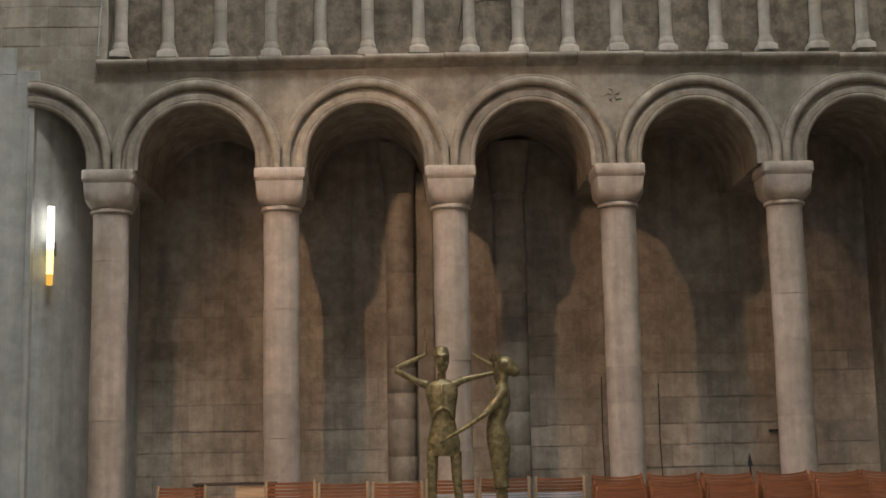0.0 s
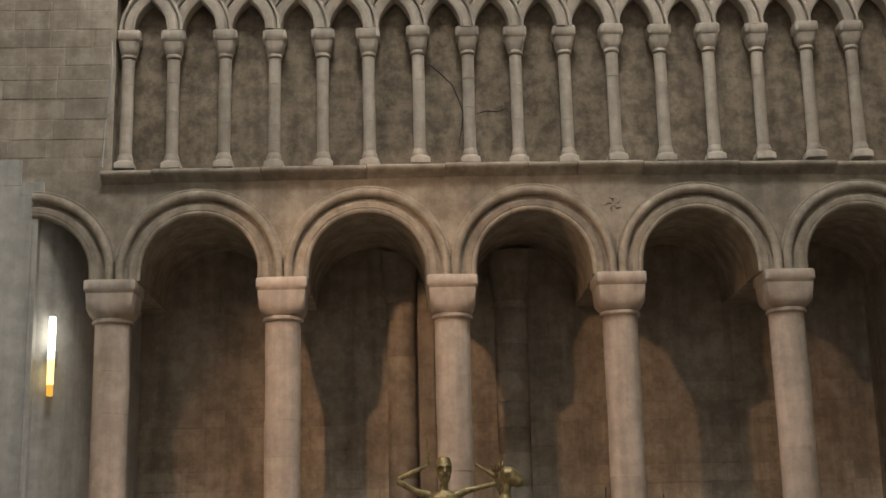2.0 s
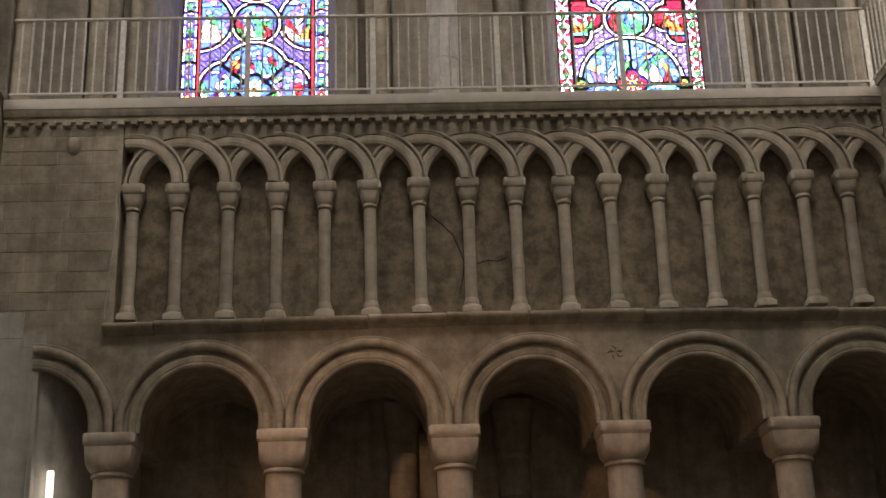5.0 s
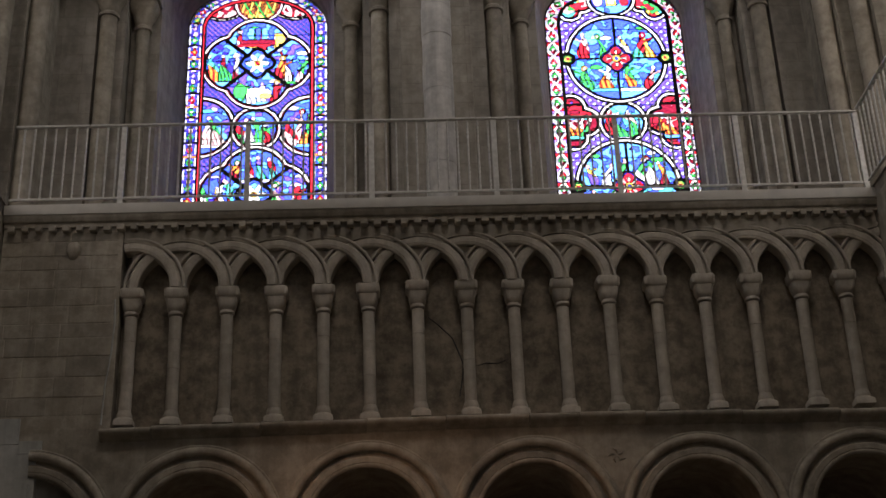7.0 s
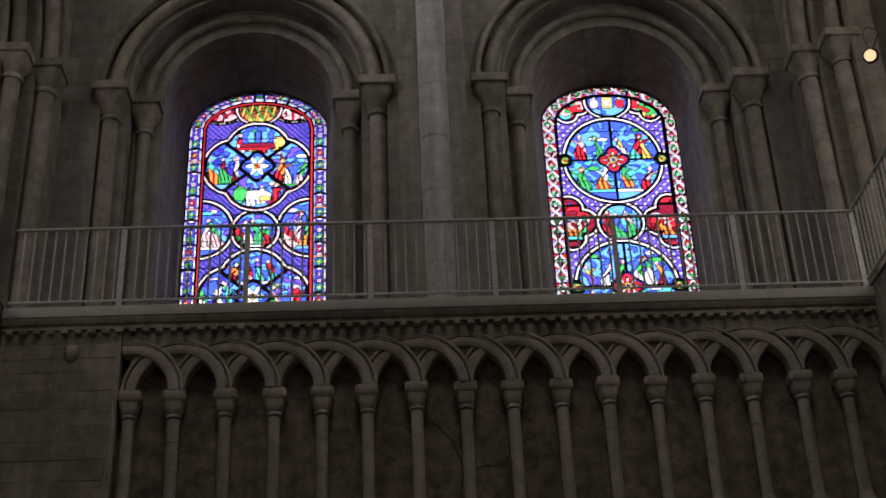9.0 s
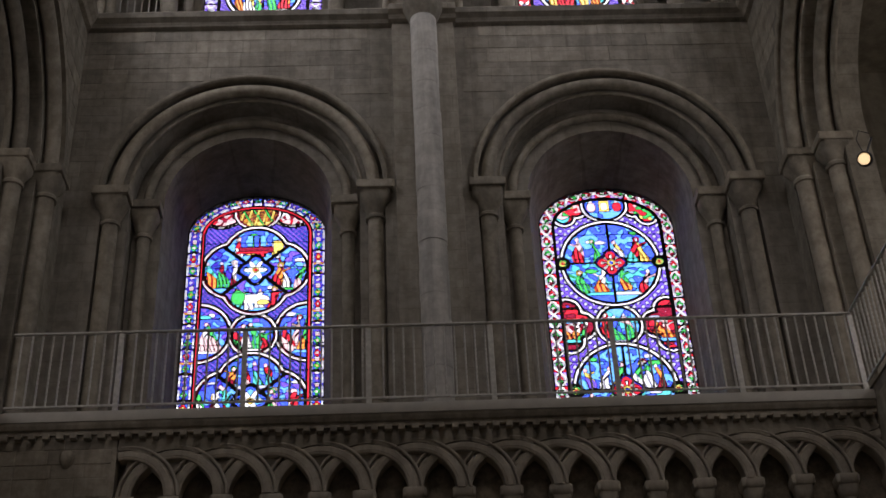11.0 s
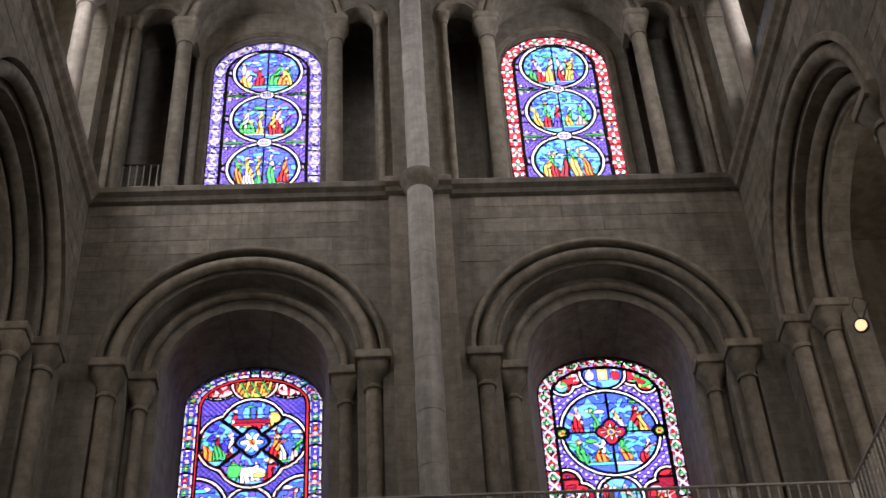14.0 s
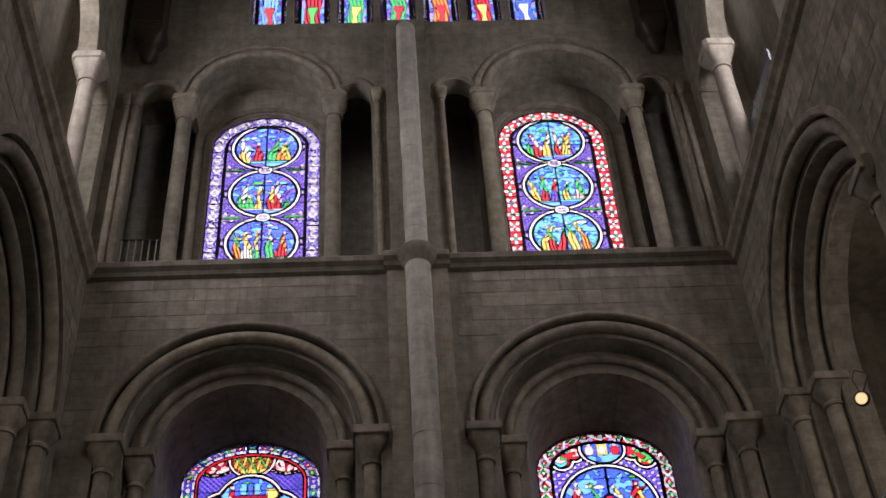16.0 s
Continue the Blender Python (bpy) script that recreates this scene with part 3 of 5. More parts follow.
# ---- pale pier and splayed reveal beside the first column ----
pier = thing("wall_pier", -4.35, FACE, 0, "pale limewashed stone pier beside the arcade", "pier")
part("pier_body", box(bmesh.new(), -0.32, 0.31, -0.012, 0.3, 0.0, 5.30, 0.006), PALE, pier)
part("pier_top", box(bmesh.new(), -0.32, 0.10, -0.014, 0.3, 5.302, 5.60, 0.006), PALE, pier)
part("pier_cap", box(bmesh.new(), 0.102, 0.36, -0.016, 0.1, 5.19, 5.34, 0.006), PALE, pier)
part("corner_bead", turned(bmesh.new(), 0.255, -0.015, [(0.012, 0.0, 2), (0.012, 4.85, 2)], 10), PALE, pier, smooth=True)
bm = bmesh.new()
rings = []
for i in range(13):
    a = i / 12
    xx = -4.045 + 0.80 * a
    yy = FACE + 0.10 + (BACK - FACE - 0.12) * a ** 1.6
    rings.append([(xx, yy, 0.0), (xx, yy, 4.95), (xx - 0.2, yy + 0.25, 4.95), (xx - 0.2, yy + 0.25, 0.0)])
loft(bm, rings)
setting(part("wall_reveal", bm, PALE, smooth=True), "pale curved reveal beside the first arch", "wall")

tube_lamp = thing("wall_light", -3.86, FACE + 0.10, 2.96, "slim lit tube lamp with an amber end on pale wall", "wall lamp")
part("lit_tube", turned(bmesh.new(), 0, 0, [(0.03, 0.40, 2), (0.036, 0.41, 2), (0.036, 0.86, 2), (0.03, 0.87, 2)], 16), glow("lamp_white", (1.0, 0.93, 0.80), 6.0), tube_lamp, "white glowing tube", True)
part("amber_sleeve", turned(bmesh.new(), 0, 0, [(0.036, 0.12, 2), (0.037, 0.40, 2)], 16), glow("lamp_yellow", (1.0, 0.72, 0.22), 2.6), tube_lamp, "yellow glowing sleeve", True)
part("amber_end", turned(bmesh.new(), 0, 0, [(0.032, 0.0, 2), (0.036, 0.01, 2), (0.036, 0.12, 2)], 16), glow("lamp_amber", (0.85, 0.45, 0.07), 1.0), tube_lamp, "amber end cap", True)
part("mount", box(bmesh.new(), -0.05, 0.02, 0.0, 0.2, 0.35, 0.5, 0.006), PALE, tube_lamp)

# ---- end wall above the gallery ----
end = new("wall_south")
setting(end, "grey stone end wall with two tiers of deep round-arched windows", "wall")
GAL = (-2.10, 3.30)           # centres of the gallery windows
GZ = 12.42
lo_outline = [(LEFT - 0.6, 8.1), (RIGHT + 0.6, 8.1), (RIGHT + 0.6, 15.5), (LEFT - 0.6, 15.5)]
for d0, d1, r, rise, foot in ((0.0, 0.14, 2.03, 1.0, DECK + 0.02), (0.14, 0.5, 1.66, 1.0, DECK + 0.02), (0.5, 0.58, 1.24, 1.0, DECK + 0.02)):
    bm = holed(bmesh.new(), lo_outline, [arch_outline(c, r, foot, GZ if r > 1.7 else GZ + 0.06, rise) for c in GAL], WALL + d0, WALL + d1)
    part("arch_order", bm, GREY, end)
GLASS_G = WALL + 2.0
DEEP = GLASS_G / 16.72      # the glass stands deep in the wall: its plan widens with the distance from the eye


def deepen(pts):
    return [(x * DEEP, EYE.z + (z - EYE.z) * DEEP) for x, z in pts]


for c, g in zip(GAL, (-2.03, 3.295)):
    inner, outer = deepen(arch_outline(g, 1.035, 9.15, 12.35, 0.686, 40)), arch_outline(c, 1.24, DECK + 0.02, GZ + 0.06, 1.0, 40)
    bm = loft(bmesh.new(), [[(x, WALL + 0.575, z) for x, z in outer], [(x, GLASS_G + 0.02, z) for x, z in inner]], False, False)
    part("splayed_reveal", bm, GREY, end, smooth=True)
    bm = bmesh.new()
    loft(bm, [[(outer[0][0], WALL + 0.575, DECK), (outer[-1][0], WALL + 0.575, DECK)], [(inner[0][0], GLASS_G + 0.02, inner[0][1]), (inner[-1][0], GLASS_G + 0.02, inner[0][1])]], False, False)
    part("sloping_sill", bm, GREY, end)
bm = holed(bmesh.new(), lo_outline, [deepen(arch_outline(c, 1.03, 9.15, 12.35, 0.68)) for c in (-2.03, 3.295)], GLASS_G + 0.025, GLASS_G + 0.08)
part("window_wall", bm, GREY, end)
for c in GAL:
    for nm, r, d, q in (("roll_moulding", 1.87, 0.075, 0.095), ("roll_moulding", 1.68, 0.15, 0.03), ("roll_moulding", 1.47, 0.445, 0.07)):
        bm = moulding(bmesh.new(), arch_path(c, GZ + (0.06 if r < 1.7 else 0), r, GZ - 0.02, n=44), roll(q), WALL + d)
        part(nm, bm, STONE, end, smooth=True)
    bm = moulding(bmesh.new(), arch_path(c, GZ, 2.03, GZ - 0.02, n=44), band(-0.02, 0.06, -0.075, 0.03, 0.02), WALL)
    part("hood_mould", bm, STONE, end, smooth=True)
    for s in (-1, 1):
        for r, d, q, top in ((1.89, 0.08, 0.115, 12.40), (1.48, 0.43, 0.095, 12.40)):
            cx, cy = c + s * r, WALL + d
            part("shaft", turned(bmesh.new(), cx, cy, [(q, DECK + 0.3, 2), (q, top - 0.55, 2)], 20), STONE, end, smooth=True)
            part("base", turned(bmesh.new(), cx, cy, [(q + 0.1, DECK, 12), (q + 0.1, DECK + 0.14, 12), (q + 0.05, DECK + 0.2, 2), (q, DECK + 0.32, 2)], 20), STONE, end, smooth=True)
            w = q + 0.11
            part("capital", turned(bmesh.new(), cx, cy, [(q + 0.03, top - 0.57, 2), (q + 0.035, top - 0.53, 2), (q + 0.005, top - 0.5, 2), (q + 0.05, top - 0.36, 3), (w, top - 0.24, 8), (w, top - 0.14, 14)], 24), STONE, end, smooth=True)
            part("abacus", box(bmesh.new(), cx - w - 0.04, cx + w + 0.04, cy - w - 0.04, cy + w + 0.04, top - 0.14, top, 0.02), STONE, end)
keep = lambda a, b, c, d: not (a < 1.06 and b > 0.08) and all(not (math.hypot(max(a - g, g - b, 0), max(c - GZ, 0)) < 2.06) for g in GAL)
ashlar(end, GREY, LEFT, RIGHT, 12.42, 15.46, WALL, end_wall, -1, 0.29, keep, 31, limit=200)
# string course of the clerestory
prof = [(15.47, 0.0), (15.50, 0.07), (15.56, 0.10), (15.62, 0.17), (15.70, 0.19), (15.742, 0.16), (15.742, -0.6), (15.47, -0.6)]
for a, b in ((LEFT + 0.02, 0.05), (1.09, RIGHT - 0.02)):
    part("string_course", loft(bmesh.new(), [[(xx, WALL - o, z) for z, o in prof] for xx in (a, (a + b) / 2, b)]), GREY, end)
part("string_course", loft(bmesh.new(), [[(xx, WALL - 0.1 - o, z) for z, o in prof] for xx in (0.04, 0.6, 1.10)]), GREY, end)

# clerestory: open arcade in front of a wall passage
CG = (-2.12, 3.33)
SMALL = ((-3.98, 0.33), (-0.39, 0.27), (1.46, 0.33), (5.10, 0.27))
BIGS = ((-2.12, 1.20), (3.34, 1.24))
LANX = [-2.08 + 0.853 * i for i in range(7)]
HEAD = 20.08
arc = bmesh.new()
prev = LEFT - 0.4
for c, h in sorted(SMALL + BIGS):
    strip(arc, [(prev, HEAD), (c - h, HEAD)], 21.80, WALL + 0.06, WALL + 0.42)
    strip(arc, [(c - h * math.cos(math.pi * k / 32), (HEAD if h < 0.5 else HEAD - 0.06) + h * math.sin(math.pi * k / 32)) for k in range(33)], 21.80, WALL + 0.06, WALL + 0.42)
    prev = c + h
strip(arc, [(prev, HEAD), (RIGHT + 0.4, HEAD)], 21.80, WALL + 0.06, WALL + 0.42)
part("clerestory_arcade", arc, GREY, end)
for a, b in ((LEFT - 0.4, -4.31), (-0.10, 1.12), (5.39, RIGHT + 0.4)):
    part("clerestory_pier", box(bmesh.new(), a, b, WALL + 0.06, WALL + 0.42, 15.5, HEAD), GREY, end)
bm = holed(bmesh.new(), [(LEFT - 0.4, 21.80), (RIGHT + 0.4, 21.80), (RIGHT + 0.4, 25.4), (LEFT - 0.4, 25.4)], [arch_outline(c, 0.355, 22.2, 24.2) for c in LANX], WALL + 0.06, WALL + 0.42)
part("lancet_wall", bm, GREY, end)
part("passage_floor", box(bmesh.new(), LEFT - 0.4, RIGHT + 0.4, WALL + 0.4, WALL + 1.3, 15.3, 15.7), GREY, end)
part("passage_roof", box(bmesh.new(), LEFT - 0.4, RIGHT + 0.4, WALL + 0.42, WALL + 1.3, 21.7, 22.0), GREY, end)
CLG = WALL + 0.98
for c, a, b in ((-2.07, -3.36, -0.86), (3.25, 1.98, 4.62)):
    bm = holed(bmesh.new(), [(a, 15.5), (b, 15.5), (b, 22.0), (a, 22.0)], [arch_outline(c, 1.0, 16.3, 19.63, 0.87)], WALL + 0.9, WALL + 1.03)
    part("window_wall", bm, GREY, end)
# closed boxes added behind the small openings so that these go black
for a, b in ((LEFT - 0.6, -3.37), (-0.85, 1.97), (4.63, RIGHT + 0.6)):
    for x in (a, b - 0.02):
        part("passage_side", box(bmesh.new(), x, x + 0.02, WALL + 0.9, WALL + 2.4, 15.5, 22.0), GREY, end)
    part("passage_back", box(bmesh.new(), a, b, WALL + 2.4, WALL + 2.5, 15.5, 22.0), GREY, end)
    part("passage_roof", box(bmesh.new(), a, b, WALL + 1.3, WALL + 2.5, 22.0, 22.1), GREY, end)
    part("passage_floor", box(bmesh.new(), a, b, WALL + 1.3, WALL + 2.5, 15.3, 15.5), GREY, end)
for c, h in BIGS:
    part("passage_barrel", moulding(bmesh.new(), arch_path(c, HEAD - 0.06, h + 0.01, n=40), [(0.0, 0.40), (0.0, 0.905), (0.12, 0.905), (0.12, 0.40)], WALL), GREY, end, smooth=True)
for c in (-2.07, 3.25):
    part("window_ring", moulding(bmesh.new(), arch_path(c, 19.66, 1.06, 15.72, n=40, rise=0.88), band(-0.05, 0.09, -0.03, 0.06, 0.02), WALL + 0.9), STONE, end, smooth=True)
for c, r in ((-2.12, 1.27), (3.34, 1.31)):
    part("roll_moulding", moulding(bmesh.new(), arch_path(c, 20.02, r, n=40), roll(0.08), WALL + 0.08), STONE, end, smooth=True)
    part("hood_mould", moulding(bmesh.new(), arch_path(c, 20.02, r + 0.17, n=40), band(-0.05, 0.04, -0.06, 0.03), WALL + 0.06), STONE, end, smooth=True)
for c, r in SMALL:
    part("roll_moulding", moulding(bmesh.new(), arch_path(c, 20.12, r + 0.05, n=24), roll(0.06), WALL + 0.08), STONE, end, smooth=True)
for x in (-3.49, -0.79, 1.97, 4.74):
    cy = WALL + 0.22
    part("shaft", turned(bmesh.new(), x, cy, [(0.14, 15.95, 2), (0.13, 19.55, 2)], 22), STONE, end, smooth=True)
    part("base", turned(bmesh.new(), x, cy, [(0.2, 15.74, 12), (0.2, 15.84, 12), (0.16, 15.9, 2), (0.14, 15.98, 2)], 20), STONE, end, smooth=True)
    part("capital", turned(bmesh.new(), x, cy, [(0.16, 19.53, 2), (0.165, 19.57, 2), (0.135, 19.6, 2), (0.17, 19.74, 3), (0.21, 19.88, 7), (0.21, 19.94, 12), (0.24, 19.97, 12), (0.24, 20.08, 12)], 24), STONE, end, smooth=True)
for x in (-4.52, -4.36, 0.02, 1.18, 5.46, 5.62):
    part("thin_shaft", turned(bmesh.new(), x, WALL + 0.04, [(0.065, 15.74, 2), (0.06, 19.8, 2)], 14), STONE, end, smooth=True)
    part("thin_capital", turned(bmesh.new(), x, WALL + 0.04, [(0.075, 19.78, 2), (0.08, 19.82, 2), (0.1, 19.95, 5), (0.12, 20.06, 10)], 16), STONE, end, smooth=True)
part("pilaster", box(bmesh.new(), 0.09, 1.06, WALL - 0.10, WALL + 0.1, DECK, 15.47, 0.01), GREY, end)
part("pilaster", box(bmesh.new(), 0.18, 0.98, WALL - 0.06, WALL + 0.1, 15.74, 22.12, 0.01), GREY, end)

# tall wall shaft between the windows
shaft = thing("wall_shaft", 0.582, WALL - 0.24, DECK, "tall round limestone wall shaft with a ring at the string course", "column")
q = random.Random(8)
z = 0.0
while z < 13.35:
    z1 = z + q.uniform(0.38, 0.62)
    if z < 7.3 < z1 or abs(z1 - 7.3) < 0.2:
        z1 = 7.32
    r = (0.205 if z1 < 7.4 else 0.185) + q.uniform(-0.004, 0.004)
    dx = q.uniform(-0.004, 0.004)
    part("drum", turned(bmesh.new(), dx, 0, [(r - 0.004, z + 0.0005, 2), (r, z + 0.004, 2), (r, z1 - 0.004, 2), (r - 0.004, z1 - 0.0005, 2)], 28), SHAFT, shaft, smooth=True)
    z = z1
part("shaft_ring", turned(bmesh.new(), 0, 0, [(0.2, 7.14, 2), (0.24, 7.2, 2), (0.27, 7.28, 2), (0.31, 7.36, 2), (0.315, 7.44, 2), (0.28, 7.49, 2), (0.2, 7.52, 2)], 32), STONE, shaft, smooth=True)

# ---- gallery railing ----
def railing(x0, x1, posts, label):
    ob = thing("gallery_railing", 0, 0, 0, label, "railing")
    part("top_rail", box(bmesh.new(), x0, x1, -0.028, 0.028, 1.062, 1.088, 0.008), STEEL, ob)
    part("bottom_rail", box(bmesh.new(), x0, x1, -0.014, 0.014, 0.07, 0.095, 0.004), STEEL, ob)
    for p in posts:
        part("post", box(bmesh.new(), p - 0.033, p + 0.033, -0.012, 0.012, 0.0, 1.064, 0.004), STEEL, ob)
    bm = bmesh.new()
    rings = []
    for i in range(41):
        a = i * 0.62
        rings.append([(0.0145 * math.cos(a + k * math.pi / 2), 0.0145 * math.sin(a + k * math.pi / 2), 0.09 + 0.975 * i / 40) for k in range(4)])
    loft(bm, rings)
    first = part("baluster", bm, STEEL, ob)
    x, k = x0 + 0.11, 0
    while x < x1 - 0.05:
        if min(abs(x - p) for p in posts) > 0.06:
            b = first if k == 0 else new("baluster", first.data)
            b.parent = ob
            b.location = (x, 0, 0)
            k += 1
        x += 0.126
    return ob


r1 = railing(LEFT + 0.02, 5.75, [-3.33, -1.82, -0.31, 1.2, 2.71, 4.22, 5.73], "pale steel railing with twisted balusters along the gallery edge")
r1.location = (0, FACE - 0.02, DECK)
r2 = railing(0.06, 5.0, [1.5, 3.0, 4.5], "pale steel railing with twisted balusters along the side gallery")
r2.matrix_world = pose(5.74, FACE - 0.02, DECK - 0.0, 0, 0, -90)

# ---- spotlight at the side gallery ----
spot = thing("spotlight", 5.60, 12.38, 10.31, "small black spotlight, lit, clamped to a side gallery shaft", "spotlight")
bm = turned(bmesh.new(), 0, 0, [(0.06, -0.02, 2), (0.095, 0.0, 2), (0.10, 0.06, 2), (0.07, 0.2, 2), (0.04, 0.26, 2)], 20)
body = part("housing", bm, IRON, spot, smooth=True)
bm = turned(bmesh.new(), 0, 0, [(0.072, -0.022, 2), (0.055, -0.035, 2), (0.01, -0.04, 2)], 20)
lens = part("lens", bm, glow("lamp_lens", (1.0, 0.74, 0.40), 7.0), spot, "glowing lens", True)
lens.parent = body
for o in (body,):
    o.matrix_local = look((0, 0, 0), (-0.45, -0.75, -0.5)) @ Matrix.Scale(0.95, 4)
part("bracket", tube(bmesh.new(), [(0.02, 0.02, 0.02), (0.1, 0.02, 0.2), (0.16, 0.0, 0.32)], [0.012] * 3, 8), IRON, spot)
part("cable", tube(bmesh.new(), [(0.03, 0.05, 0.12), (-0.03, 0.02, 0.3), (0.02, 0.0, 0.42), (0.14, 0.0, 0.38)], [0.006] * 4, 6), IRON, spot)

rail3 = thing("passage_rail", -4.20, WALL + 0.30, 15.72, "short dark iron rail in the clerestory passage", "railing")
part("top_bar", box(bmesh.new(), -0.12, 0.68, -0.01, 0.01, 0.92, 0.95), IRON, rail3)
for k in range(7):
    part("bar", turned(bmesh.new(), -0.09 + 0.115 * k, 0, [(0.012, 0.0, 2), (0.012, 0.93, 2)], 8), STEEL, rail3)

crack = [(0.33, 6.78), (0.45, 6.68), (0.60, 6.52), (0.66, 6.36), (0.72, 6.18), (0.70, 6.02), (0.66, 5.80)]
part("crack", tube(bmesh.new(), [(x, FACE + 0.238, z) for x, z in crack], [0.004, 0.007, 0.006, 0.008, 0.006, 0.007, 0.004], 6), LEAD, screen, "dark crack in the plaster")
crack = [(0.86, 6.16), (0.98, 6.20), (1.12, 6.19), (1.24, 6.24)]
part("crack", tube(bmesh.new(), [(x, FACE + 0.238, z) for x, z in crack], [0.003, 0.006, 0.005, 0.003], 6), LEAD, screen, "dark crack in the plaster")

# ---- stained glass ----
def glass(name, colour):
    """Coloured glass that lets the daylight behind it through, with a painted, uneven tone."""
    m = bpy.data.materials.new(name)
    m.use_nodes = True
    n, l = m.node_tree.nodes, m.node_tree.links
    n.remove(n["Principled BSDF"])
    tr = n.new("ShaderNodeBsdfTransparent")
    pos = n.new("ShaderNodeNewGeometry").outputs["Position"]
    t = noise_tex(n, l, pos, 30.0, 6, 0.75)
    r = ramp(n, [(0.32, tuple(c * 0.35 for c in colour)), (0.48, colour), (0.72, tuple(min(1, c * 1.35 + 0.03) for c in colour))])
    l.new(t.outputs[0], r.inputs[0])
    l.new(r.outputs[0], tr.inputs[0])
    gl = n.new("ShaderNodeBsdfGlossy")
    gl.inputs["Roughness"].default_value = 0.25
    mx = n.new("ShaderNodeMixShader")
    mx.inputs[0].default_value = 0.03
    l.new(tr.outputs[0], mx.inputs[1])
    l.new(gl.outputs[0], mx.inputs[2])
    l.new(mx.outputs[0], n["Material Output"].inputs[0])
    return m


HUES = {"blue": (0.05, 0.11, 0.80), "deep": (0.05, 0.03, 0.46), "sky": (0.12, 0.40, 0.95), "violet": (0.15, 0.085, 0.62), "lilac": (0.34, 0.22, 0.72), "red": (0.66, 0.02, 0.04),
        "dark_red": (0.22, 0.008, 0.03), "green": (0.04, 0.46, 0.10), "teal": (0.08, 0.56, 0.58), "yellow": (0.90, 0.64, 0.14), "orange": (0.78, 0.25, 0.05), "white": (0.97, 0.96, 0.95),
        "pink": (0.85, 0.50, 0.52), "brown": (0.28, 0.10, 0.05), "pearl": (0.55, 0.56, 0.78)}
NAMES = list(HUES)
GLASS = {k: glass("glass_" + k, c) for k, c in HUES.items()}
# the same hues lightened, standing for the brighter sky behind the clerestory
BRIGHT_GLASS = {k: glass("bright_glass_" + k, tuple(min(0.98, c * 1.12 + 0.03) for c in v)) for k, v in HUES.items()}
FOLDS = {"red": "dark_red", "green": "teal", "white": "pearl", "yellow": "orange", "pink": "white", "violet": "lilac", "blue": "sky", "orange": "red", "teal": "green", "brown": "dark_red", "pearl": "white", "dark_red": "brown", "lilac": "violet"}


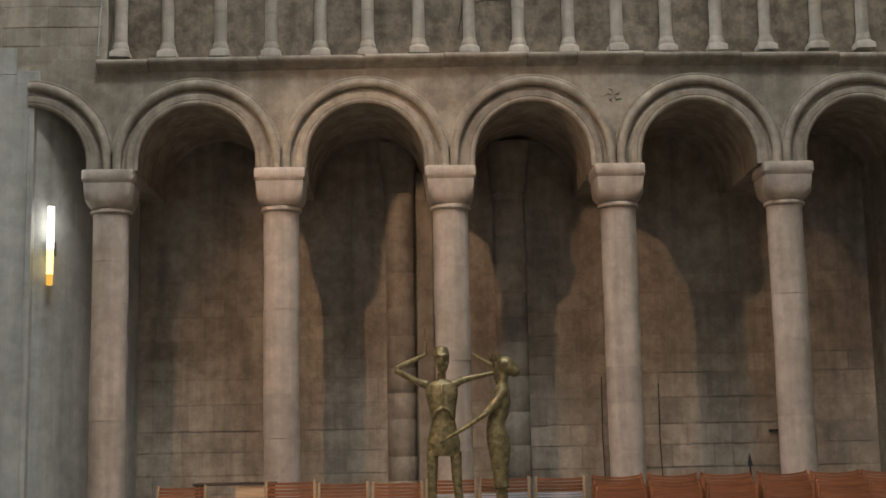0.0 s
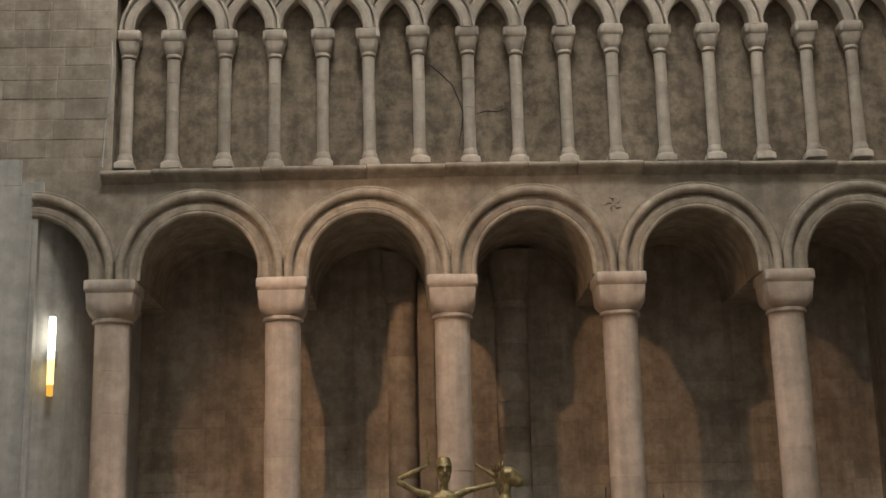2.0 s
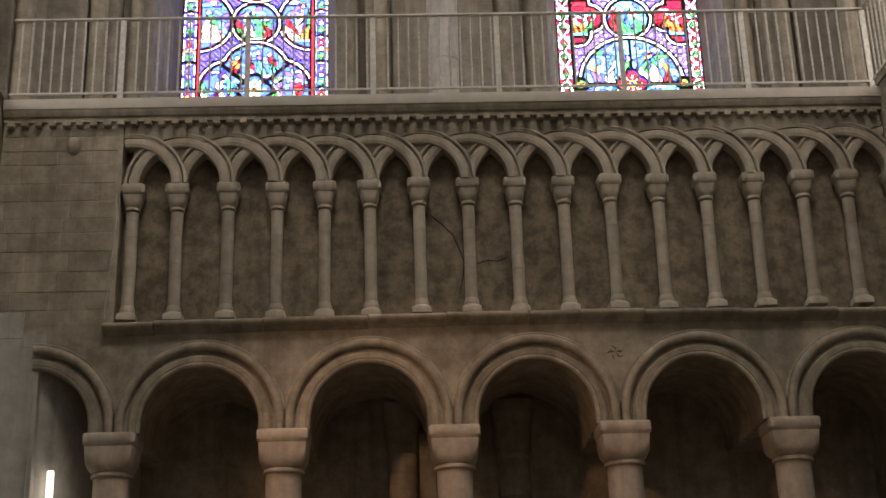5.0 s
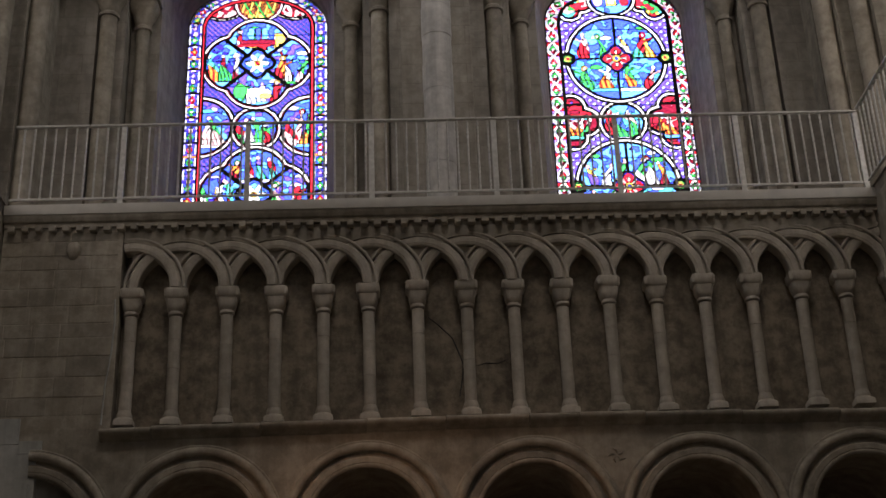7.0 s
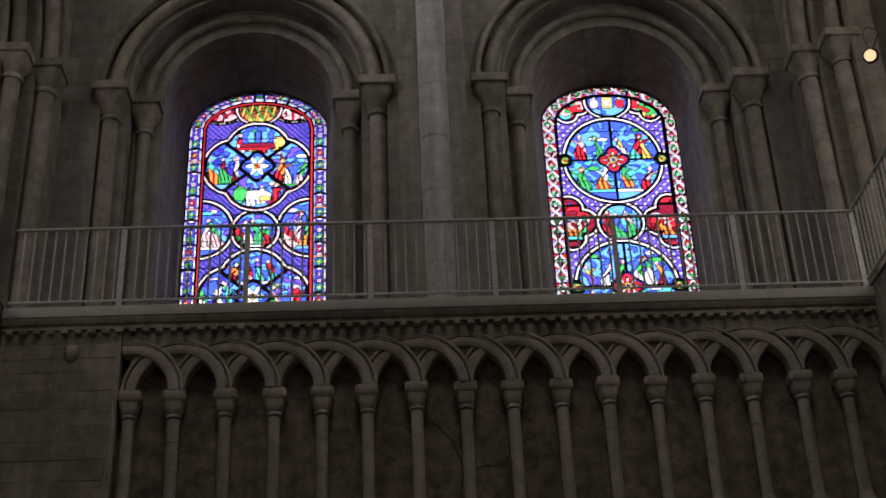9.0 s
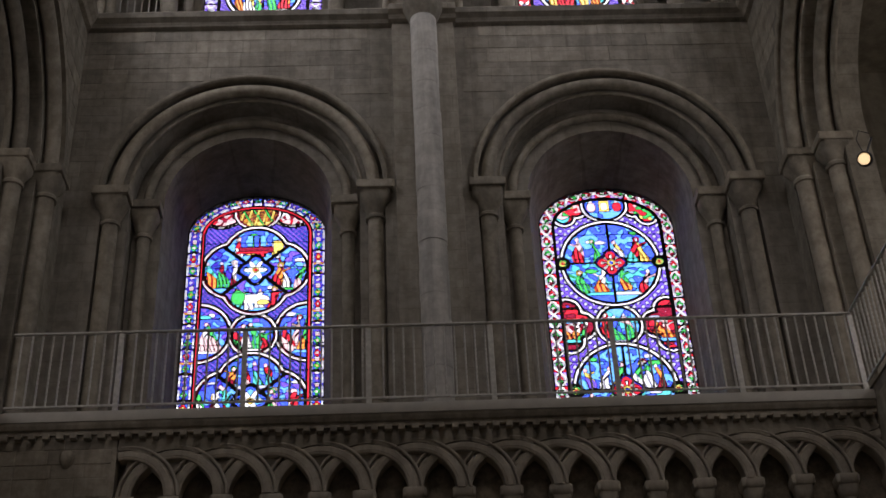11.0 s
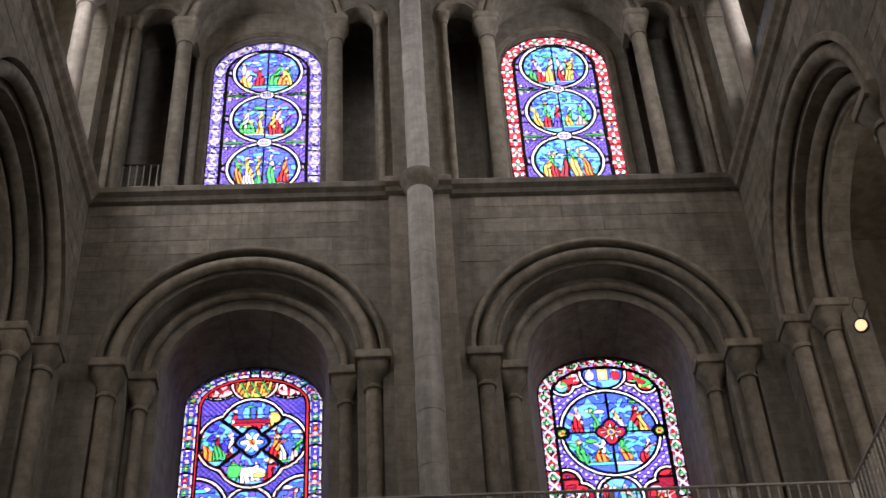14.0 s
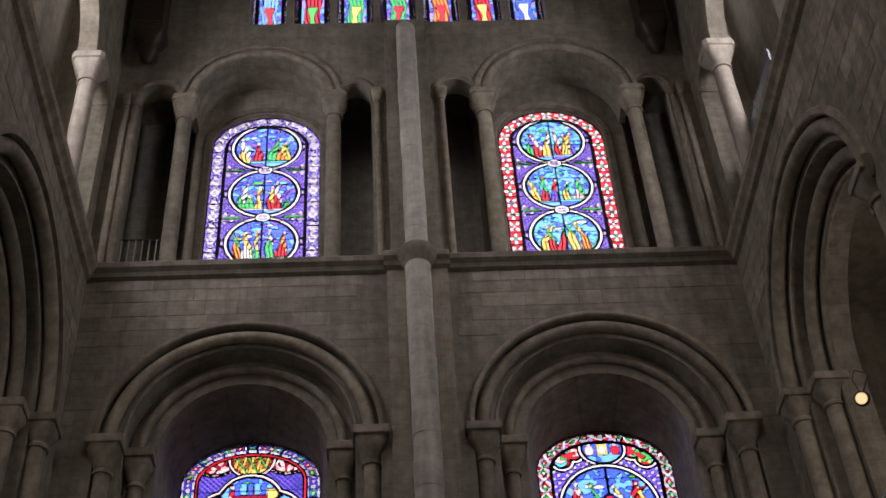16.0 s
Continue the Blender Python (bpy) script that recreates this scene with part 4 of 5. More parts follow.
class Pane:
    """A window's plan on a fine grid: every cell belongs to one piece of glass."""

    def __init__(self, half, height, spring, rise, cell, seed):
        self.rng = np.random.default_rng(seed)
        self.c = cell
        nu, nv = int(round(2 * half / cell)), int(round(height / cell))
        u = (np.arange(nu) + 0.5) * cell - half
        v = (np.arange(nv) + 0.5) * cell
        self.u, self.v = np.meshgrid(u, v)
        self.half, self.spring, self.rise, self.height = half, spring, rise, height
        self.inside = self.within(0.0)
        self.piece = np.full(self.u.shape, -1)
        self.hue = {}
        self.region = np.zeros(self.u.shape, int)
        self.bars = np.zeros(self.u.shape, bool)
        self.count, self.regions = 0, 0

    def within(self, inset):
        h, r = self.half - inset, self.rise - inset
        arch = (self.u / h) ** 2 + ((self.v - self.spring) / r) ** 2 < 1
        return (np.abs(self.u) < h) & ((self.v < self.spring) | arch)

    def flat(self, mask, hue):
        """One piece of a single hue, leaded only where the hue changes."""
        if mask.any():
            self.piece[mask] = self.count
            self.hue[self.count] = hue
            self.count += 1

    def whole(self, mask, hue):
        """One piece with a stout lead round it."""
        self.flat(mask, hue)
        self.regions += 1
        self.region[mask] = self.regions

    def mosaic(self, mask, size, pick, tall=1.0, region=True):
        """Breaks a region into irregular pieces; pick(u, v, rng) names the hue of each."""
        ids = np.argwhere(mask)
        if not len(ids):
            return
        k = max(1, int(len(ids) * self.c ** 2 / (size * size * tall)))
        seeds = ids[self.rng.choice(len(ids), k, replace=False)]
        su, sv = self.u[seeds[:, 0], seeds[:, 1]], self.v[seeds[:, 0], seeds[:, 1]]
        best = np.full(len(ids), 1e9)
        arg = np.zeros(len(ids), int)
        pu, pv = self.u[mask], self.v[mask]
        for i in range(k):
            d = (pu - su[i]) ** 2 + ((pv - sv[i]) / tall) ** 2
            t = d < best
            best[t], arg[t] = d[t], i
        self.piece[mask] = self.count + arg
        for i in range(k):
            self.hue[self.count + i] = pick(su[i], sv[i], self.rng)
        self.count += k
        if region:
            self.regions += 1
            self.region[mask] = self.regions

    def disc(self, cu, cv, r, squash=1.0):
        return (((self.u - cu) / r) ** 2 + ((self.v - cv) / (r * squash)) ** 2 < 1) & self.inside

    def scene_in(self, mask, cu, cv, w, h, sky, robes, figures):
        """A picture panel as plain shapes: a ground of blue pieces with upright draped blocks of colour."""
        rng = self.rng
        self.mosaic(mask, 0.075, lambda u, v, r: str(r.choice(sky)), 0.8)
        for i in range(2):
            x, z = cu + w * rng.uniform(-0.9, 0.9), cv + h * rng.uniform(0.2, 0.9)
            blob = (((self.u - x) / rng.uniform(0.05, 0.11)) ** 2 + ((self.v - z) / rng.uniform(0.02, 0.045)) ** 2 < 1) & mask
            self.flat(blob, str(rng.choice(["white", "teal", "sky", "pearl", "green"])))
        low = cv - h * rng.uniform(0.78, 0.9)
        self.flat(mask & (self.v < low), str(rng.choice(["white", "teal", "green", "sky", "pearl"])))
        self.flat(mask & (self.v < low - 0.05), str(rng.choice(["blue", "violet", "sky"])))
        n = max(1, figures - 1 + int(rng.integers(0, 2)))
        for i in rng.permutation(n):
            x = cu + w * (((i + 0.5) / n) * 2 - 1) * 1.02 + rng.uniform(-0.02, 0.02)
            b = low - rng.uniform(-0.02, 0.03)
            t = cv + h * rng.uniform(0.1, 0.6)
            k = rng.uniform(0.058, 0.098)
            lean = rng.uniform(-0.3, 0.3)
            f = (self.v - b) / (t - b)
            d = self.u - x - lean * (self.v - b) * f - 0.012 * np.sin(16 * self.v + 2 * i)
            body = (np.abs(d) < k * np.sqrt(np.clip(1.1 - f ** 2, 0, 2)) * (0.85 + 0.25 * np.sin(5 * f + i))) & (f > 0) & (f < 1) & mask
            a, c2 = str(rng.choice(robes)), str(rng.choice(robes))
            self.flat(body, a)
            self.flat(body & (np.sin(d * rng.uniform(75, 120) + 4 * f + i) > 0.72) & (f < 0.85), FOLDS.get(a, "pearl"))
            cut = rng.uniform(0.35, 0.7)
            mantle = body & (f > cut - d * 3)
            self.flat(mantle, c2)
            self.flat(mantle & (np.sin(d * 60 - 30 * self.v) > 0.8), FOLDS.get(c2, "pearl"))
            tx = x + lean * (t - b)
            hue = str(rng.choice(["pink", "pink", "white", "pearl"]))
            if rng.random() < 0.45:
                self.flat(self.disc(tx, t + 0.018, 0.048) & mask, str(rng.choice(["yellow", "red", "green", "white"])))
            self.flat(self.disc(tx, t + 0.014, rng.uniform(0.024, 0.032), 1.15) & mask, hue)
            if rng.random() < 0.6:
                s = rng.choice([-1, 1])
                arm = (np.abs(self.v - (b + (t - b) * 0.72) - 0.5 * s * (self.u - tx)) < 0.015) & ((self.u - tx) * s > 0) & ((self.u - tx) * s < k + 0.06) & mask
                self.flat(arm, c2)

    def build(self, window, y, cx, z0, limit=290, k=1.0, panes=GLASS):
        p = self.piece.copy()
        p[~self.inside] = -1
        g = self.region
        lead = self.bars.copy()
        tone = {k: i for i, k in enumerate(NAMES)}
        look_up = np.array([tone[self.hue[k]] for k in range(self.count)] + [-1])
        shade = look_up[p]
        for ax in (0, 1):
            d = np.diff(shade, axis=ax) != 0
            e = np.diff(g, axis=ax) != 0
            if ax == 0:
                lead[1:] |= d
                lead[1:] |= e
                lead[:-1] |= e
            else:
                lead[:, 1:] |= d
                lead[:, 1:] |= e
                lead[:, :-1] |= e
        # the main leads are stouter
        stout = np.zeros(p.shape, bool)
        stout[1:] |= np.diff(g, axis=0) != 0
        stout[:, 1:] |= np.diff(g, axis=1) != 0
        for ax in (0, 1):
            stout |= np.roll(stout, 1, ax)
        lead |= stout
        ring = self.inside & ~self.within(0.016)
        lead |= ring
        lead &= self.inside
        p[lead] = -2
        runs = {}
        for j in range(p.shape[0]):
            row = p[j]
            cuts = np.flatnonzero(np.diff(row)) + 1
            starts = np.concatenate(([0], cuts))
            ends = np.concatenate((cuts, [len(row)]))
            for a, b in zip(starts, ends):
                if row[a] != -1:
                    runs.setdefault(int(row[a]), []).append((j, a, b))
        size = {k: sum(b - a for _, a, b in r) for k, r in runs.items()}
        order = sorted((k for k in runs if k >= 0), key=lambda k: -size[k])
        single, rest = order[:limit], order[limit:]
        c, h, k0 = self.c, self.half, k

        def quads(keys, depth):
            vs, fs = [], []
            for k in keys:
                for j, a, b in runs[k]:
                    x0, x1, v0, v1 = cx + a * c - h, cx + b * c - h, z0 + j * c, z0 + (j + 1) * c
                    i = len(vs)
                    vs += [(x0, y, v0), (x1, y, v0), (x1, y, v1), (x0, y, v1)]
                    fs.append((i, i + 1, i + 2, i + 3))
                    if depth:
                        vs += [(x0, y - depth, v0), (x1, y - depth, v0), (x1, y - depth, v1), (x0, y - depth, v1)]
                        fs += [(i + 4, i + 5, i + 6, i + 7), (i, i + 1, i + 5, i + 4), (i + 2, i + 3, i + 7, i + 6), (i + 1, i + 2, i + 6, i + 5), (i + 3, i, i + 4, i + 7)]
            return [(x * k0, yy, EYE.z + (z - EYE.z) * k0) for x, yy, z in vs], fs

        def put(name, keys, material, depth=0.0):
            me = bpy.data.meshes.new(name)
            vs, fs = quads(keys, depth)
            me.from_pydata(vs, [], fs)
            me.materials.append(material)
            ob = new(name, me)
            ob.parent = window
            return ob

        for k in single:
            put("pane", [k], panes[self.hue[k]])
        for hue in NAMES:
            ks = [k for k in rest if self.hue[k] == hue]
            if ks:
                tagged(put("small_panes", ks, panes[hue]), kind="stuff")
        put("lead_came", [-2], LEAD, 0.006)


def pick_from(*hues):
    return lambda u, v, r: str(r.choice(hues))


def jewel(w, m, a, s, k):
    """Small bright diamonds, green and red by turns, between rows of pale beads."""
    w.flat(m, "blue")
    w.flat(m & (np.abs(s) > 0.6), ("orange", "violet", "deep", "violet")[k % 4])
    edge = m & (np.abs(a) > 0.62)
    w.flat(edge & (np.abs(s) < 0.78), "pearl")
    w.flat(edge & (np.abs(s) < 0.3), "white")
    w.flat(m & (np.abs(a) * 1.3 + np.abs(s) * 1.05 < 0.72), ("green", "red", "green", "violet")[k % 4])
    w.flat(m & (np.abs(a) * 1.3 + np.abs(s) * 1.3 < 0.36), ("pink", "yellow", "white")[k % 3])
    w.flat(m & (np.abs(s) > 0.7) & (np.abs(a) < 0.3), ("pink", "white")[k % 2])


def oval(w, m, a, s, k):
    """White crossing ribbons round pointed ovals, red above and green below."""
    w.flat(m, "pearl")
    lattice = np.abs(a) * 0.95 + np.abs(s)
    w.flat(m & (lattice > 1.22), ("lilac", "red")[k % 2])
    w.flat(m & (np.abs(lattice - 1.05) < 0.2), "white")
    core = m & (np.abs(a) * 1.25 + np.abs(s) * 1.05 < 0.74)
    w.flat(core, ("red", "green")[k % 2])
    w.flat(core & (s < -0.12), ("green", "dark_red")[k % 2])
    w.flat(core & (np.abs(a) + np.abs(s) < 0.26), "white")


def scroll(w, m, a, s, k):
    """White ground with violet scrolls."""
    w.flat(m, "white")
    q = np.hypot(a * 1.0, s)
    w.flat(m & (np.abs(np.abs(a) - np.abs(s)) < 0.2) & (q > 0.5), ("violet", "lilac")[k % 2])
    w.flat(m & (np.abs(a) > 0.5) & (np.abs(s) < 0.34), "violet")
    w.flat(m & (np.abs(a) * 1.1 + np.abs(s) * 1.1 < 0.5), ("violet", "pearl")[k % 2])
    w.flat(m & (np.abs(a) + np.abs(s) < 0.2), "white")
    w.flat(m & (np.abs(a) < 0.26) & (np.abs(s) > 0.72), "lilac")


def floret(w, m, a, s, k):
    """Red ground with white four-leaved flowers and green eyes."""
    w.flat(m, "red")
    th = np.arctan2(s, a)
    q = np.hypot(a, s)
    w.flat(m & (q < 0.68 + 0.34 * np.cos(4 * th + math.pi * (k % 2))), "white")
    w.flat(m & (q < 0.40) & (np.abs(np.sin(2 * th)) > 0.7), ("pearl", "pink")[k % 2])
    w.flat(m & (q < 0.2), ("green", "violet", "green", "pink")[k % 4])
    w.flat(m & (np.abs(a) > 0.84), "white")


def border(w, bw, block, motif, fillet, fw=0.035, bar=2):
    """The patterned frieze round a window, one motif after another, with a thin fillet inside it."""
    rim = w.inside & ~w.within(bw)
    arch = w.v > w.spring
    ang = np.arctan2((w.v - w.spring) * w.half / w.rise, w.u)
    along = np.where(arch, w.spring + np.where(w.u > 0, ang, np.pi - ang) * w.half * 0.86, w.v)
    rho = np.sqrt((w.u / (w.half - bw / 2)) ** 2 + ((w.v - w.spring) / (w.rise - bw / 2)) ** 2)
    across = np.where(arch, (rho - 1) * (w.half - bw / 2), np.abs(w.u) - (w.half - bw / 2))
    s = (along % block) / block * 2 - 1
    a = across / (bw / 2)
    kk = np.floor(along / block).astype(int)
    for k in range(kk[rim].min(), kk[rim].max() + 1):
        for side in (w.u > 0, w.u <= 0):
            m = rim & (kk == k) & side
            if m.sum() > 6:
                motif(w, m, a, s, k)
    w.bars |= rim & ((along % (block * bar)) < 0.026)
    w.regions += 1
    w.region[rim] = w.regions
    w.whole(w.within(bw) & ~w.within(bw + fw), fillet)


def damask(w, mask, step, main, second, eye):
    """A net of small lozenges on a dark ground."""
    p, q = (w.u + w.v) / step, (w.u - w.v) / step
    fp, fq = np.abs(p % 1 - 0.5), np.abs(q % 1 - 0.5)
    w.flat(mask, main)
    w.flat(mask & (np.maximum(fp, fq) < 0.28), second)
    if eye:
        w.flat(mask & (np.maximum(fp, fq) < 0.14), eye)


def window_thing(name, cx, y, z0, half, height, label):
    ob = new(name)
    setting(ob, label, "window")
    for k in range(1, int(height / 0.46)):
        part("saddle_bar", box(bmesh.new(), cx - half - 0.02, cx + half + 0.02, y + 0.02, y + 0.03, z0 + k * 0.46 - 0.005, z0 + k * 0.46 + 0.005), IRON, ob)
    return ob


ROBES = ["red", "red", "green", "green", "white", "white", "dark_red", "yellow", "orange", "pink", "violet", "teal"]
GAL_HALF, GAL_Z0, GAL_HEIGHT = 1.035, 9.15, 3.91


def gallery_pane(seed):
    return Pane(GAL_HALF, GAL_HEIGHT, 3.20, 0.71, 0.0105, seed)


def hang(w, idx, cx, label):
    ob = window_thing("window_%d" % idx, cx * DEEP, GLASS_G, EYE.z + (GAL_Z0 - EYE.z) * DEEP, GAL_HALF * DEEP, GAL_HEIGHT * DEEP, label)
    w.build(ob, GLASS_G, cx, GAL_Z0, 290, DEEP)


def lobed_window():
    """Four-lobed panels with a rosette in the middle of each, on a deep violet ground."""
    w = gallery_pane(3)
    damask(w, w.inside, 0.085, "violet", "blue", None)
    border(w, 0.205, 0.205, jewel, "red", 0.05, 2)
    inner = w.within(0.255)

    def lobes(v, r):
        return [w.disc(0, v + 0.275, r), w.disc(0, v - 0.275, r), w.disc(-0.32, v, r), w.disc(0.32, v, r)]

    def ringed(shape):
        """White, then dark red, round a shape given as a function of its growth."""
        w.whole(shape(0.066) & inner, "white")
        w.flat(shape(0.026) & inner, "dark_red")
        return shape(0.0) & inner

    for s in (-1, 1):
        m = ringed(lambda g: w.disc(s * 0.54, 3.50, 0.25 + g, 0.6))
        w.mosaic(m, 0.055, pick_from("pink", "dark_red", "red", "white", "pink"))
    m = ringed(lambda g: w.disc(0, 3.60, 0.30 + g, 0.9))
    w.flat(m, "brown")
    w.flat(m & (np.sin(w.u * 42 + 9 * np.sin(w.v * 15)) > 0.0), "orange")
    w.flat(m & (np.sin(w.u * 55 - 12 * w.v) > 0.6), "yellow")
    w.flat(m & (w.v < 3.42) & (np.sin(w.u * 50) > -0.3), "yellow")
    w.flat(m & (np.sin(w.u * 37 + 20 * w.v) > 0.85), "green")
    for s in (-1, 1):
        m = ringed(lambda g: w.disc(s * 0.80, 1.49, 0.44 + g))
        w.scene_in(m, s * 0.62, 1.49, 0.15, 0.36, ["blue", "violet", "blue", "sky"], ["pink", "red", "green", "white", "orange", "pink"], 3)
    m = ringed(lambda g: w.disc(0, 1.455, 0.30 + g))
    w.scene_in(m, 0, 1.455, 0.24, 0.27, ["blue", "sky", "violet"], ["red", "green", "white", "green", "yellow"], 4)
    for v in (2.555, 0.39):
        body = ringed(lambda g: np.any(lobes(v, 0.445 + g), axis=0))
        du, dv = w.u / 1.16, w.v - v
        tall = np.abs(dv) > np.abs(du)
        for m, c, sz, sky, n in ((body & tall & (dv > 0), (0, v + 0.45), (0.36, 0.24), ["blue", "sky", "blue"], 5),
                                 (body & tall & (dv < 0), (0, v - 0.45), (0.36, 0.25), ["blue", "violet", "sky"], 5),
                                 (body & ~tall & (du < 0), (-0.47, v), (0.25, 0.36), ["blue", "sky", "blue", "deep"], 4),
                                 (body & ~tall & (du > 0), (0.47, v), (0.25, 0.36), ["blue", "sky", "sky", "violet"], 4)):
            w.scene_in(m, *c, *sz, sky, ROBES, n)
        if v > 1:
            hall = body & tall & (dv > 0.2)
            for k in range(5):
                x = -0.2 + 0.1 * k
                w.flat(hall & (np.abs(w.u - x) < 0.04) & (dv > 0.42) & (dv < 0.62 - 4 * (w.u - x) ** 2), "sky" if k % 2 else "blue")
            w.flat(hall & (np.abs(w.u) < 0.26) & (np.abs(dv - 0.36) < 0.045), "dark_red")
            w.flat(hall & (np.abs(w.u + 0.06) < 0.24) & (np.abs(dv - 0.31) < 0.02), "red")
            w.flat(hall & (np.abs(w.u - 0.33) < 0.07) & (np.abs(dv - 0.42) < 0.09), "yellow")
            feast = body & tall & (dv < -0.2)
            w.flat(feast & w.disc(0.0, v - 0.50, 0.22, 0.36), "white")
            w.flat(feast & w.disc(0.13, v - 0.56, 0.09, 0.5), "yellow")
            w.flat(feast & w.disc(-0.24, v - 0.47, 0.10, 1.2), "green")
        w.whole(body & (np.abs(np.abs(dv) - np.abs(du)) < 0.020), "dark_red")
        th, rr = np.arctan2(dv, w.u), np.hypot(w.u, dv)
        w.whole(rr < 0.235 + 0.03 * np.cos(4 * th), "white")
        w.whole(rr < 0.205 + 0.03 * np.cos(4 * th), "blue")
        w.flat(rr < 0.15 + 0.035 * np.cos(4 * th), "sky")
        w.flat((rr < 0.125 + 0.05 * np.cos(6 * th)), "white")
        w.flat(rr < 0.05, "yellow")
        w.flat(rr < 0.026, "red")
    hang(w, 1, -2.03, "round-headed stained glass window, deep blue with four-lobed panels")


def roundel_window():
    """Large quartered roundels with a rosette, red trefoils at the sides, on a lilac net."""
    w = gallery_pane(9)
    damask(w, w.inside, 0.13, "violet", "pearl", None)
    border(w, 0.195, 0.235, oval, "deep", 0.03)
    inner = w.within(0.225)

    def ringed(shape):
        w.whole(shape(0.066) & inner, "white")
        w.flat(shape(0.022) & inner, "deep")
        return shape(0.0) & inner

    for s in (-1, 1):
        m = ringed(lambda g: w.disc(s * 0.64, 3.38, 0.13 + g) | w.disc(s * 0.45, 3.52, 0.13 + g))
        w.mosaic(m, 0.06, pick_from("red", "green", "teal", "red", "yellow", "pink"))
    m = ringed(lambda g: w.disc(0, 3.58, 0.31 + g, 0.86))
    w.mosaic(m, 0.08, pick_from("blue", "sky", "blue"))
    w.flat(m & (np.abs(w.u) < 0.08) & (np.abs(w.v - 3.56) < 0.10), "yellow")
    w.flat(m & (np.abs(w.u) < 0.05) & (np.abs(w.v - 3.56) < 0.06), "white")
    w.flat(m & (np.abs(w.u) < 0.11) & (w.v > 3.67) & (np.sin(w.u * 90) > -0.4), "red")
    for s in (-1, 1):
        w.flat(m & w.disc(s * 0.2, 3.55, 0.07, 1.3), ("pink", "red")[s > 0])
        w.flat(m & w.disc(s * 0.2, 3.65, 0.03), "white")
    for s in (-1, 1):
        m = ringed(lambda g: w.disc(s * 0.74, 1.70, 0.165 + g) | w.disc(s * 0.56, 1.455, 0.19 + g) | w.disc(s * 0.74, 1.21, 0.165 + g) | ((np.abs(w.u - s * 0.74) < 0.15 + g) & (np.abs(w.v - 1.455) < 0.2)))
        w.mosaic(m, 0.07, pick_from("red", "dark_red", "red", "violet", "red"))
        w.scene_in(m & (np.abs(w.v - 1.455) < 0.3), s * 0.63, 1.455, 0.13, 0.26, ["red", "dark_red"], ["pink", "orange", "white", "green"], 3)
    m = ringed(lambda g: w.disc(0, 1.45, 0.295 + g))
    w.scene_in(m, 0, 1.45, 0.23, 0.28, ["sky", "blue", "teal", "sky"], ["red", "pink", "blue", "green"], 3)
    for v in (2.53, 0.40):
        ring = ringed(lambda g: w.disc(-0.01, v, 0.70 + g))
        for su in (-1, 1):
            for sv in (-1, 1):
                m = ring & (w.u * su > 0) & ((w.v - v) * sv > 0)
                w.scene_in(m, su * 0.33, v + sv * 0.27, 0.27, 0.30, ["blue", "sky", "sky", "blue"] if sv > 0 else ["sky", "teal", "blue"], ROBES, 3)
        w.bars |= ring & ((np.abs(w.u) < 0.014) | (np.abs(w.v - v) < 0.012))
        for s in (-1, 1):
            w.whole(w.disc(s * 0.73, v, 0.105) & inner, "white")
            w.whole(w.disc(s * 0.73, v, 0.078) & inner, "green")
            w.flat(w.disc(s * 0.73, v, 0.05) & inner, "yellow")
            w.flat(w.disc(s * 0.73, v, 0.025) & inner, "red")
        th, rr = np.arctan2(w.v - v, w.u), np.hypot(w.u, w.v - v)
        w.bars &= ~(rr < 0.21)
        w.whole(rr < 0.205 + 0.03 * np.cos(4 * th), "deep")
        w.flat(rr < 0.175 + 0.03 * np.cos(4 * th), "red")
        w.flat((rr < 0.15) & (np.cos(8 * th) > -0.1) & (rr > 0.06), "pink")
        w.flat((rr < 0.135) & (np.cos(8 * th) > 0.5) & (rr > 0.075), "white")
        w.flat(rr < 0.06, "yellow")
        w.flat(rr < 0.03, "blue")
    hang(w, 2, 3.295, "round-headed stained glass window, blue roundels on a lilac net")


lobed_window()
roundel_window()


